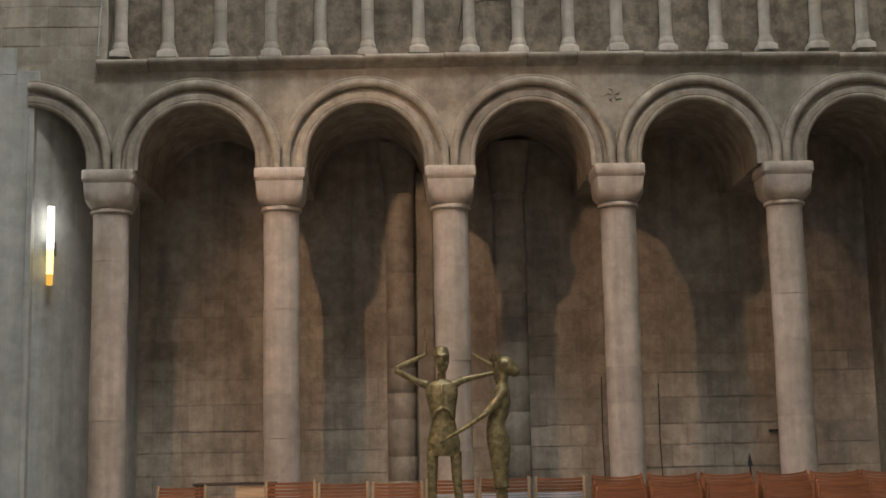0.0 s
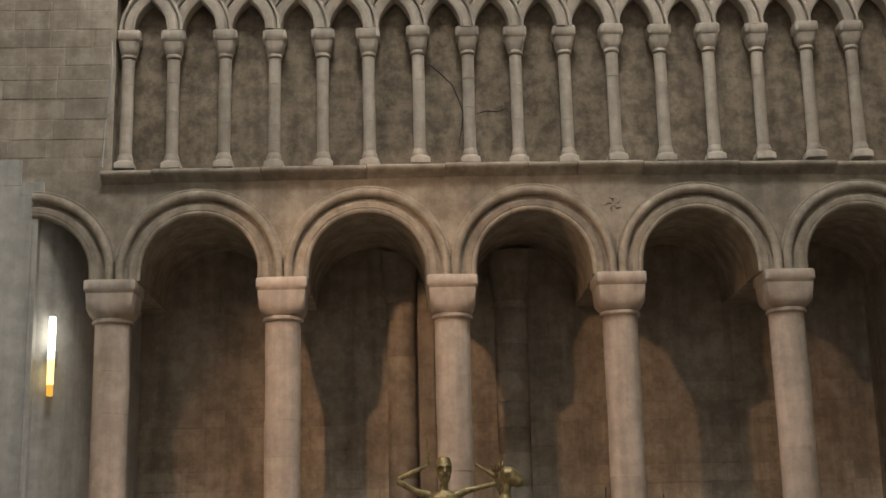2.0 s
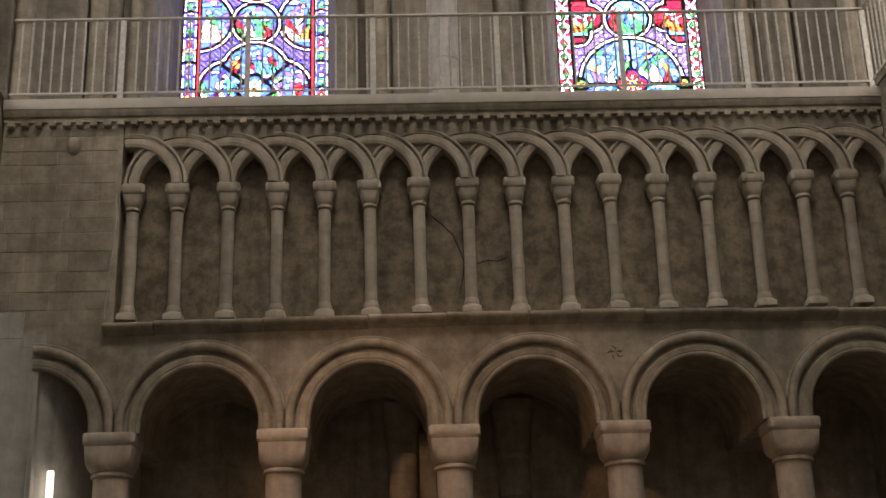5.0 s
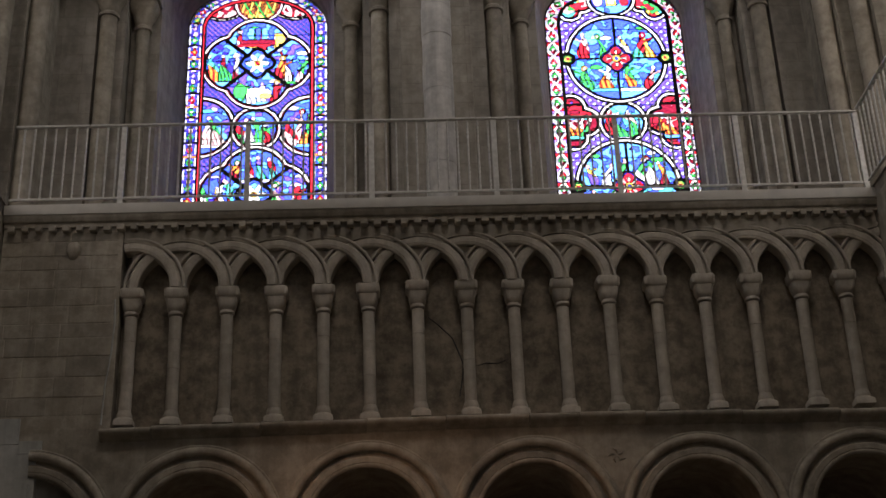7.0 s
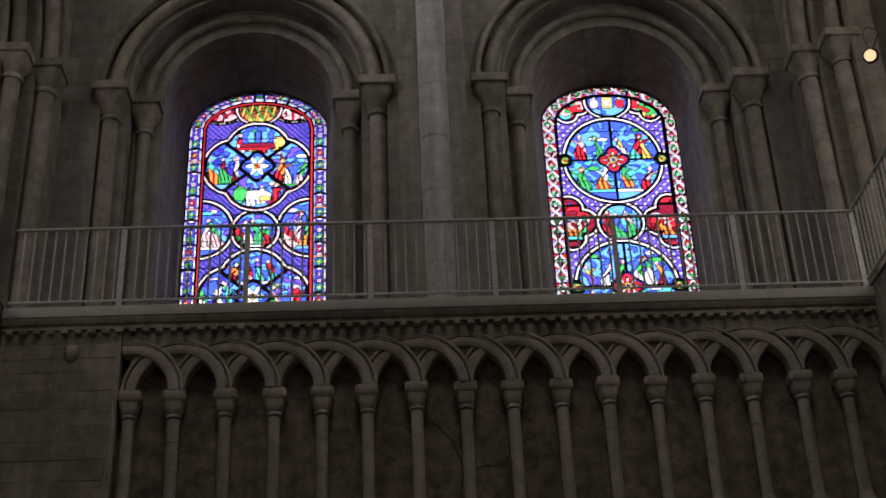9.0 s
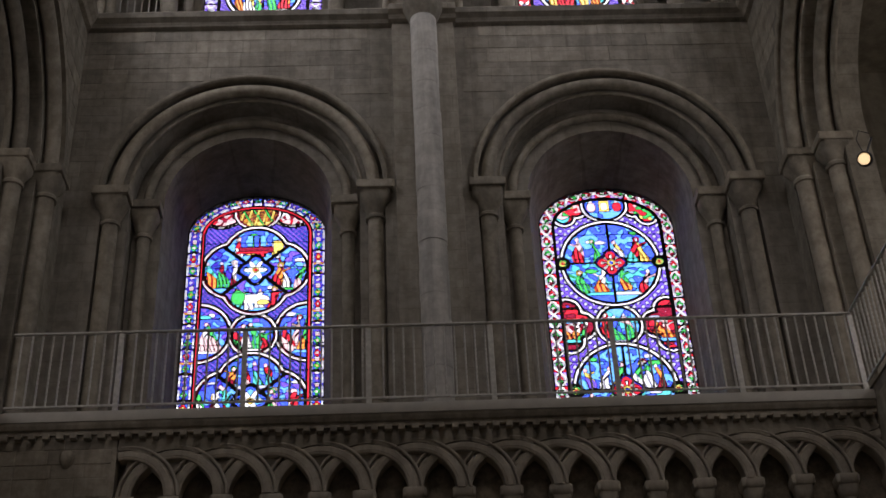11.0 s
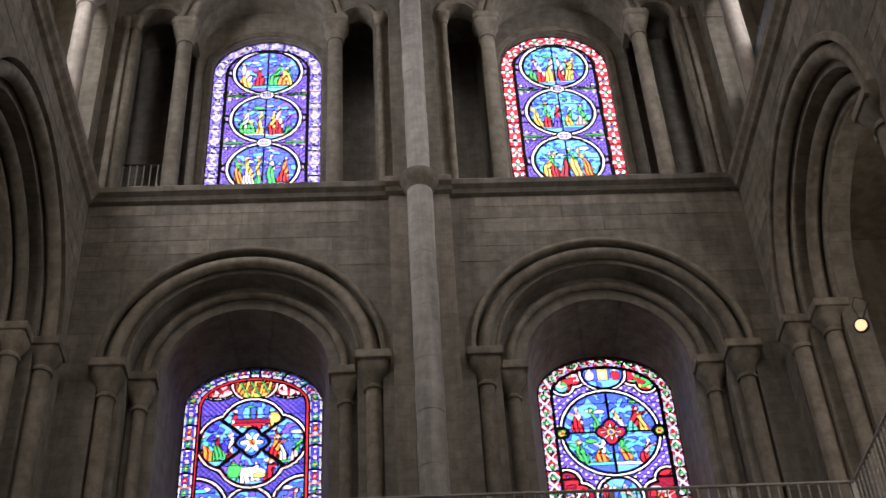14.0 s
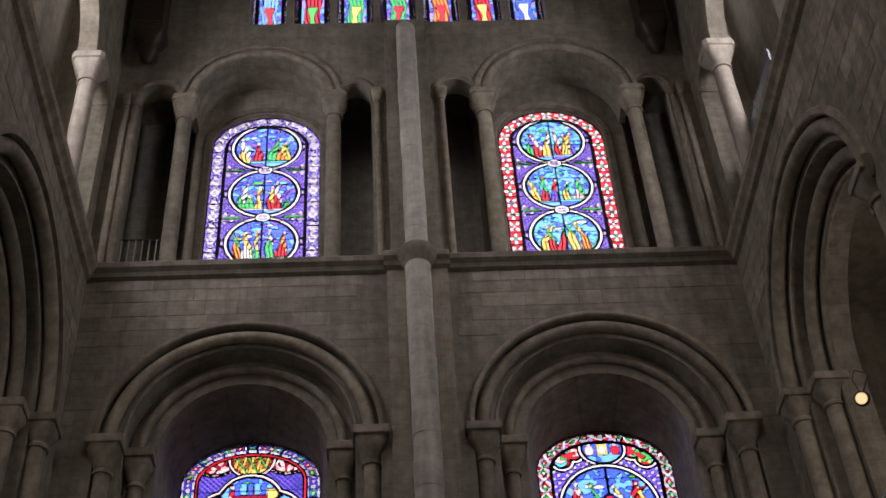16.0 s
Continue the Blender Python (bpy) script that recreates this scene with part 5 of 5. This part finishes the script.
def clerestory_window(idx, cx, label, seed, motif, sky):
    half, z0, height = 1.0, 16.35, 4.14
    w = Pane(half, height, 3.28, 0.855, 0.0105, seed)
    damask(w, w.inside, 0.10, "violet", "lilac", None)
    border(w, 0.235, 0.30, motif, "deep", 0.03)
    inner = w.within(0.265)
    for v in (2.665, 1.445):
        # leaf sprays between the roundels
        for s in (-1, 1):
            x, z = (w.u * s - 0.5), np.abs(w.v - v)
            leaf = inner & (x > -0.16) & (z < 0.17 * np.clip(0.45 + x * 2.4, 0, 1) * (0.72 + 0.28 * np.sin(x * 48)))
            w.flat(leaf, "white")
            w.flat(leaf & (z < 0.115 * np.clip(0.3 + x * 2.4, 0, 1)), "lilac")
            w.flat(leaf & (z < 0.075 * np.clip(0.2 + x * 2.4, 0, 1)) & (np.sin(x * 60) > -0.2), "red" if idx == 3 else "pink")
            w.flat(leaf & (z < 0.028), "green")
        w.bars |= inner & (np.abs(w.v - v) < 0.009)
    for v in (3.28, 2.06, 0.83):
        for s in (-1, 1):
            w.whole(w.disc(s * 0.665, v, 0.095) & inner, "white")
            w.whole(w.disc(s * 0.665, v, 0.062) & inner, "lilac")
        w.whole(w.disc(0, v, 0.655, 0.95) & inner, "white")
        w.whole(w.disc(0, v, 0.592, 0.95) & inner, "deep")
        for s in (-1, 1):
            m = w.disc(0, v, 0.572, 0.95) & inner & (w.u * s > 0.0)
            w.scene_in(m, s * 0.25, v, 0.22, 0.46, sky, ["red", "green", "orange", "yellow", "white", "pink", "red", "violet", "green", "yellow"], 3)
        w.bars |= w.disc(0, v, 0.59, 0.95) & (np.abs(w.u) < 0.014)
    for v in (2.665, 1.445):
        hub = w.disc(0, v, 0.135, 0.8)
        w.bars &= ~hub
        w.whole(hub, "white")
        w.flat(w.disc(0, v, 0.085, 0.7), "lilac")
        w.flat(w.disc(0, v, 0.085, 0.7) & ((np.abs(w.u) < 0.012) | (np.abs(w.v - v) < 0.012)), "white")
    ob = window_thing("window_%d" % idx, cx, CLG, z0, half, height, label)
    w.build(ob, CLG, cx, z0, panes=BRIGHT_GLASS)


clerestory_window(3, -2.07, "round-headed clerestory window of three blue roundels, white and violet border", 5, scroll, ["blue", "blue", "sky", "violet"])
clerestory_window(4, 3.25, "round-headed clerestory window of three blue roundels, red and white border", 6, floret, ["sky", "blue", "sky", "teal"])

LAN = [("sky", "red"), ("red", "green"), ("green", "yellow"), ("green", "red"), ("orange", "red"), ("red", "yellow"), ("blue", "white")]
for i, (c, (a, b)) in enumerate(zip(LANX, LAN)):
    half, z0, height = 0.355, 22.2, 2.35
    w = Pane(half, height, 2.0, 0.35, 0.0115, 40 + i)
    damask(w, w.inside, 0.07, "violet", "pearl", None)
    border(w, 0.085, 0.11, scroll if i % 2 == 0 else jewel, "white", 0.03, 4)
    mid = w.within(0.12)
    w.mosaic(mid, 0.07, pick_from("blue", "lilac", "sky", "violet"))
    x = w.u - 0.02 * np.sin(w.v * 6 + i)
    robe = mid & (np.abs(x) < 0.20 - 0.05 * np.sin(w.v * 2.2)) & (w.v > 0.24) & (w.v < 1.7)
    w.flat(robe, a)
    w.flat(robe & (np.sin(x * 85 + 7 * w.v) > 0.65), FOLDS.get(a, "pearl"))
    w.flat(robe & (np.abs(x) < 0.07 + 0.03 * np.sin(w.v * 9)) & (w.v < 0.9), b)
    w.flat(robe & (w.v < 0.34), "white")
    for s in (-1, 1):
        w.flat(mid & w.disc(s * 0.08, 0.22, 0.06, 0.6), "pink")
    w.mosaic(mid & (w.v <= 0.17), 0.09, pick_from(("sky", "green", "blue", "pink", "blue", "red", "sky")[i], "teal"), 0.6)
    w.flat(mid & (np.abs(w.v - 0.175) < 0.016), "white")
    ob = new("window_%d" % (5 + i))
    setting(ob, "tall stained glass lancet with a coloured upright panel", "window")
    w.build(ob, WALL + 0.34, c, z0, 60, panes=BRIGHT_GLASS)

# ---- bronze figures ----
def remeshed(ob, voxel):
    m = ob.modifiers.new("fused", "REMESH")
    m.mode, m.voxel_size, m.use_smooth_shade = "VOXEL", voxel, True
    k = ob.modifiers.new("softened", "SMOOTH")
    k.factor, k.iterations = 0.5, 3


solid_base = thing("statue_plinth", 0.5, 12.0, 0, "low dark stone plinth under the bronze figures", "plinth")
part("plinth_slab", box(bmesh.new(), -0.85, 0.85, -0.4, 0.4, 0.0, 0.12, 0.015), PAVING, solid_base)

bm = bmesh.new()
# standing figure with both arms raised
tube(bm, [(0.32, 0, 1.66), (0.33, -0.01, 1.80)], [0.045, 0.04], 14)
tube(bm, [(0.335, -0.03, 1.79), (0.335, -0.03, 1.83), (0.335, -0.02, 1.90), (0.33, -0.01, 1.97), (0.33, 0.0, 2.03), (0.33, 0.0, 2.05)], [0.02, (0.045, 0.05), (0.066, 0.07), (0.076, 0.085), (0.06, 0.07), 0.02], 16)
tube(bm, [(0.32, 0, 1.74), (0.325, 0, 1.70), (0.33, 0, 1.62), (0.335, 0, 1.50), (0.338, 0, 1.38), (0.338, 0, 1.28), (0.338, 0, 1.18), (0.34, 0, 1.06)],
     [(0.06, 0.05), (0.145, 0.07), (0.15, 0.085), (0.125, 0.085), (0.108, 0.07), (0.13, 0.08), (0.152, 0.085), (0.14, 0.08)], 20)
tube(bm, [(0.235, -0.055, 1.38), (0.275, -0.080, 1.455), (0.335, -0.088, 1.49), (0.40, -0.080, 1.455), (0.44, -0.055, 1.38)], [0.012, 0.016, 0.016, 0.016, 0.012], 8)
tube(bm, [(0.335, -0.086, 1.50), (0.333, -0.088, 1.60), (0.328, -0.07, 1.69)], [0.010, 0.012, 0.010], 8)
for s in (-1, 1):
    tube(bm, [(0.335, -0.098, 1.955), (0.335 + 0.03 * s, -0.100, 1.965), (0.335 + 0.062 * s, -0.070, 1.945)], [0.012, 0.014, 0.012], 8)
    tube(bm, [(0.335 + 0.045 * s, -0.092, 1.895), (0.335 + 0.03 * s, -0.088, 1.84)], [0.016, 0.010], 8)
tube(bm, [(0.335, -0.10, 1.955), (0.335, -0.118, 1.905), (0.335, -0.10, 1.885)], [0.010, 0.014, 0.010], 8)
for x0, x1, s in ((0.235, 0.222, -1), (0.445, 0.475, 1)):
    tube(bm, [(x0, 0, 1.10), (x0 + 0.005 * s, -0.02, 0.85), (x1, 0.0, 0.62), (x1, 0.02, 0.35), (x1, 0.02, 0.14)], [0.055, 0.045, 0.038, 0.04, 0.028], 14)
    tube(bm, [(x1, 0.04, 0.15), (x1 + 0.02 * s, -0.14, 0.145)], [(0.035, 0.025), (0.03, 0.018)], 10)
tube(bm, [(0.20, 0, 1.70), (0.10, -0.01, 1.735), (-0.085, -0.02, 1.835), (-0.08, -0.02, 1.85), (0.08, -0.02, 1.925), (0.19, -0.02, 1.975)], [0.045, 0.03, 0.03, 0.027, 0.022, 0.018], 12)
tube(bm, [(0.19, -0.02, 1.965), (0.182, -0.02, 2.06), (0.186, -0.02, 2.215)], [(0.02, 0.012), (0.018, 0.009), (0.006, 0.005)], 8)
tube(bm, [(0.19, -0.02, 2.02), (0.205, -0.04, 2.10)], [0.009, 0.006], 6)
tube(bm, [(0.44, 0, 1.70), (0.51, 0, 1.735), (0.62, 0.0, 1.76), (0.80, 0.02, 1.80)], [0.045, 0.035, 0.026, 0.02], 12)
tube(bm, [(0.80, 0.02, 1.80), (0.80, -0.02, 1.93)], [0.02, 0.015], 8)
for k in range(4):
    tube(bm, [(0.775 + 0.018 * k, -0.03, 1.90), (0.762 + 0.030 * k, -0.07, 1.955), (0.766 + 0.030 * k, -0.055, 1.99)], [0.009, 0.009, 0.007], 6)
figure = part("statue", bm, BRONZE)
figure.location = (0, 12.0, 0)
remeshed(figure, 0.006)
tagged(figure, "gaunt life-size bronze figure with both arms raised", "statue", "bronze figures")

bm = bmesh.new()
# second figure in a long narrow gown, leaning back
tube(bm, [(0.885, 0, 1.64), (0.885, 0, 1.72), (0.89, 0, 1.80)], [0.05, 0.042, 0.045], 14)
tube(bm, [(0.835, 0, 1.88), (0.86, 0, 1.885), (0.91, 0, 1.865), (0.97, 0, 1.83), (1.02, -0.01, 1.79), (1.033, -0.01, 1.775)], [0.03, (0.065, 0.07), (0.085, 0.08), (0.072, 0.07), (0.045, 0.045), 0.015], 16)
tube(bm, [(0.875, 0, 1.70), (0.868, 0, 1.65), (0.87, 0, 1.55), (0.85, 0, 1.45), (0.815, 0, 1.36), (0.81, 0, 1.29), (0.828, 0, 1.20), (0.842, 0, 1.10), (0.838, 0, 0.98), (0.845, 0, 0.86), (0.85, 0, 0.77)],
     [(0.03, 0.04), (0.075, 0.08), (0.082, 0.095), (0.085, 0.085), (0.08, 0.07), (0.09, 0.08), (0.106, 0.09), (0.10, 0.085), (0.082, 0.075), (0.068, 0.065), (0.072, 0.07)], 20)
tube(bm, [(0.885, -0.06, 1.64), (0.83, -0.09, 1.56), (0.735, -0.11, 1.455), (0.72, -0.12, 1.435), (0.52, -0.14, 1.30), (0.38, -0.13, 1.225), (0.30, -0.12, 1.175)], [0.05, 0.042, 0.034, 0.028, 0.021, 0.017, 0.013], 12)
tube(bm, [(0.88, 0.06, 1.66), (0.83, 0.10, 1.78), (0.80, 0.10, 1.865), (0.70, 0.10, 1.93), (0.625, 0.10, 1.975), (0.615, 0.10, 2.01)], [0.035, 0.03, 0.024, 0.018, 0.014, 0.006], 12)
for s in (-1, 1):
    tube(bm, [(0.85 + 0.02 * s, 0, 0.80), (0.86 + 0.025 * s, 0.0, 0.45), (0.86 + 0.03 * s, 0.0, 0.135)], [0.034, 0.028, 0.02], 10)
    tube(bm, [(0.85 + 0.03 * s, 0.03, 0.145), (0.90 + 0.03 * s, -0.10, 0.14)], [(0.03, 0.022), (0.025, 0.016)], 8)
gown = part("statue", bm, BRONZE)
gown.location = (0, 12.0, 0)
remeshed(gown, 0.008)
tagged(gown, "slender bronze figure in a long narrow gown, one arm outstretched", "statue", "bronze figures")

# ---- chairs ----
def slat(bm, w, z0, z1, sag, y, thick=0.012):
    rings = []
    for i in range(13):
        a = i / 12 * 2 - 1
        d = y - 0.035 * (1 - a * a)
        dz = -sag * (1 - a * a)
        rings.append([(a * w, d, z0 + dz), (a * w, d + thick, z0 + dz), (a * w, d + thick, z1 + dz), (a * w, d, z1 + dz)])
    return loft(bm, rings)


def chair(pale, pale_bars=False):
    ob = thing("church_chair", 0, 0, 0, "slatted red-brown wooden chair with pale uprights" if pale else "stacked red-brown wooden chair with a dished back", "chair", "chairs in the row" if pale else "stacked chairs")
    wood_a = PALEWOOD if pale else CHAIRWOOD
    for s in (-1, 1):
        part("back_upright", tube(bmesh.new(), [(0.235 * s, -0.16, 0.0), (0.235 * s, -0.15, 0.42), (0.235 * s, -0.19, 0.70), (0.232 * s, -0.21, 0.845), (0.225 * s, -0.212, 0.855)], [0.014, 0.015, 0.015, 0.014, 0.006], 10), wood_a, ob, smooth=True)
        part("front_leg", tube(bmesh.new(), [(0.235 * s, 0.24, 0.0), (0.235 * s, 0.22, 0.43)], [0.014, 0.016], 10), wood_a, ob, smooth=True)
        part("side_rail", box(bmesh.new(), 0.235 * s - 0.012, 0.235 * s + 0.012, -0.15, 0.22, 0.39, 0.43, 0.004), wood_a, ob)
    if pale:
        for k in range(4 if pale_bars else 6):
            z = 0.835 - 0.034 * k
            part("back_slat", slat(bmesh.new(), 0.222, z - 0.025, z, 0.004, -0.205 + 0.006 * k), CHAIRWOOD, ob)
        for k in range(8):
            y = -0.12 + 0.045 * k
            part("seat_slat", box(bmesh.new(), -0.225, 0.225, y, y + 0.032, 0.43, 0.445, 0.004), CHAIRWOOD, ob)
        # pale blue-grey bars below the brown slats
        for k in range(7 if pale_bars else 0):
            z = 0.695 - 0.026 * k
            part("pale_bar", slat(bmesh.new(), 0.222, z - 0.015, z, 0.003, -0.20 + 0.006 * k), PALEBAR, ob, "pale blue-grey bar low on the chair back")
    else:
        for k in range(7):
            z = 0.845 - 0.0275 * k
            part("back_slat", slat(bmesh.new(), 0.235, z - 0.0225, z, 0.022, -0.20 + 0.002 * k, 0.014), CHAIRWOOD, ob)
        part("seat", slat(bmesh.new(), 0.225, 0.425, 0.44, 0.012, 0.03, 0.36), CHAIRWOOD, ob)
    return ob


ROW_Y = 13.1
first = chair(True)
first.matrix_world = pose(-1.12, ROW_Y, 0.0, 0, 0, 1.5)
barred = chair(True, True)
barred.matrix_world = pose(0.43, ROW_Y, 0.0, 0, 0, 0)
barred.scale = (1, 1, 0.99)
tagged(barred, "slatted wooden chair with pale bars low on its back")
for x, dz, yaw in ((-0.605, 0.01, -1), (-0.09, 0.005, 0.5), (0.945, 0.035, -1.2), (1.475, 0.03, 0.8)):
    ob = copy_thing(first if x < 0.4 else barred, pose(x, ROW_Y + 0.01 * yaw, 0, 0, 0, yaw))
    ob.scale = (1, 1, 0.96 + dz)
stack_one = None
q = random.Random(12)
for i, x in enumerate((2.03, 2.565, 3.09, 3.645, 4.16, 4.66)):
    for k in range(5):
        at = pose(x + q.uniform(-0.006, 0.006), ROW_Y - 0.055 * k, 0.0, 0, 0, q.uniform(-0.8, 0.8) - 0.5 * i)
        if stack_one is None:
            stack_one = chair(False)
            stack_one.matrix_world = at
        else:
            ob = copy_thing(stack_one, at)
            ob.scale = (1, 1, 1 - 0.035 * k)

side_chair = copy_thing(first, pose(-2.27, 13.3, 0.0, 0, 0, 24))
side_chair.scale = (1, 1, 0.955)
tagged(side_chair, "slatted wooden chair turned aside beside a table")
table = thing("narrow_table", -1.72, 13.55, 0, "narrow dark wooden table with a pale drawer front", "table")
part("tabletop", box(bmesh.new(), -0.40, 0.40, -0.2, 0.2, 0.80, 0.825, 0.005), OAK, table)
part("drawer_front", box(bmesh.new(), 0.02, 0.36, -0.18, -0.16, 0.68, 0.79, 0.004), PALEWOOD, table)
for sx in (-0.36, 0.36):
    for sy in (-0.16, 0.16):
        part("leg", box(bmesh.new(), sx - 0.02, sx + 0.02, sy - 0.02, sy + 0.02, 0.0, 0.80, 0.003), OAK, table)

# ---- small things ----
for x, top, r in ((2.40, 1.95, 0.006), (3.10, 1.86, 0.006), (2.52, 1.9, 0.005)):
    ob = thing("wall_cable", x, BACK - 0.03, 0, "thin dark cable running down the wall", "cable", "wall cables")
    part("cable_run", tube(bmesh.new(), [(0, 0, 0), (0.01, 0, 0.6), (-0.008, 0, 1.2), (0.0, 0, top)], [r] * 4, 8), IRON, ob)
pipe = thing("wall_pipe", 4.56, BACK - 0.05, 0, "dark upright pipe with a bracket on the wall", "pipe")
part("pipe_run", tube(bmesh.new(), [(0, 0, 0), (0.005, 0, 1.25)], [0.022, 0.022], 10), IRON, pipe)
part("bracket", box(bmesh.new(), -0.13, 0.09, -0.03, 0.03, 1.25, 1.28, 0.004), IRON, pipe)
stand = thing("candle_stand", 3.95, 15.4, 0, "dark iron candle stand with a pointed pricket", "candle stand")
part("stem", tube(bmesh.new(), [(0.03, 0, 0.0), (0.03, 0, 0.88)], [0.02, 0.012], 10), IRON, stand)
part("pricket", turned(bmesh.new(), 0.03, 0, [(0.03, 0.86, 2), (0.022, 0.9, 2), (0.004, 1.0, 2)], 12), IRON, stand)
part("foot", turned(bmesh.new(), 0.03, 0, [(0.14, 0.0, 2), (0.12, 0.02, 2), (0.03, 0.05, 2)], 16), IRON, stand)
cable = thing("wall_cable", 0, FACE - 0.02, 0, "thin pale cable hanging beside the first colonnette", "cable")
part("cable_run", tube(bmesh.new(), [(-3.30, 0.0, 7.0), (-3.285, 0, 6.72), (-3.30, 0, 6.35), (-3.345, 0, 5.95), (-3.36, 0, 5.50)], [0.011] * 5, 8), PALE, cable, smooth=True)


def roof_bracket(x, s):
    """Oak wall post on a carved foot, with a curved brace that rises to the ceiling; widened to stand for the corner's
    shade too.
    """
    ob = thing("roof_bracket", x, WALL, 0, "dark carved oak post and brace, widened to darken the roof corner", "roof timber", "roof brackets")
    part("post", box(bmesh.new(), -0.26, 0.26, -0.45, 0.055, 21.7, 25.39, 0.03), OAK, ob)
    part("carved_foot", turned(bmesh.new(), 0, -0.12, [(0.03, 20.85, 2), (0.14, 20.98, 3), (0.19, 21.15, 3), (0.15, 21.27, 2), (0.25, 21.45, 4), (0.3, 21.6, 6), (0.3, 21.7, 8)], 20), OAK, ob, smooth=True)
    rings = []
    for i in range(11):
        a = radians(90 * i / 10)
        bx, bz = s * 1.5 * (1 - math.cos(a)), 21.9 + 3.4 * math.sin(a)
        rings.append([(bx - 0.2 * s, -0.38, bz + 0.1), (bx - 0.2 * s, -0.06, bz + 0.1), (bx + 0.2 * s, -0.06, bz - 0.15), (bx + 0.2 * s, -0.38, bz - 0.15)])
    part("brace", loft(bmesh.new(), rings), OAK, ob)
    part("wall_plate", box(bmesh.new(), *sorted((-s * 0.62, s * 0.9)), -0.3, 0.055, 25.1, 25.38, 0.02), OAK, ob)
    return ob


roof_bracket(LEFT + 0.42, 1)
roof_bracket(RIGHT - 0.42, -1)
barrier = thing("passage_barrier", RIGHT + 0.42, 12.85, 15.72, "blue-grey barrier panels along the clerestory passage", "barrier")
for y in (0.0, 1.08):
    panel = part("panel", box(bmesh.new(), -0.012, 0.012, y, y + 1.04, 0.06, 1.76, 0.005), BLUEPANEL, barrier)
    part("frame_edge", box(bmesh.new(), -0.02, 0.02, y, y + 1.04, 1.762, 1.80, 0.005), BLUEPANEL, panel)
for y in (0.0, 1.06, 2.12):
    part("post", box(bmesh.new(), -0.03, -0.013, y - 0.02, y + 0.02, 0.0, 1.80, 0.004), BLUEPANEL, barrier)
# weathered carvings on the screen
boss = thing("carved_boss", -3.83, FACE, 7.62, "small weathered carved stone head block", "carving")
part("boss_block", turned(bmesh.new(), 0, 0.02, [(0.03, -0.10, 3), (0.06, -0.06, 4), (0.085, 0.0, 4), (0.08, 0.08, 6), (0.05, 0.12, 4)], 16), STONE, boss, smooth=True)
flower = thing("carved_flower", 2.37, FACE - 0.002, 5.0, "faint carved flower in the spandrel", "carving")
for k in range(5):
    a = 2 * math.pi * k / 5 + 0.3
    part("petal", tube(bmesh.new(), [(0.02 * math.cos(a), 0, 0.02 * math.sin(a)), (0.06 * math.cos(a), 0.0, 0.06 * math.sin(a)), (0.11 * math.cos(a + 0.5), 0.002, 0.09 * math.sin(a + 0.5))], [0.008, 0.015, 0.005], 8), STONE, flower, smooth=True)

# ---- daylight beyond the glass ----
bm = bmesh.new()
loft(bm, [[(-30, 24, 11.5), (31, 24, 11.5)], [(-30, 24, 60), (31, 24, 60)]], False, False)
setting(part("backdrop", bm, glow("bright_overcast_sky", (0.93, 0.96, 1.0), 14.5)), "bright overcast sky outside the windows", "sky")
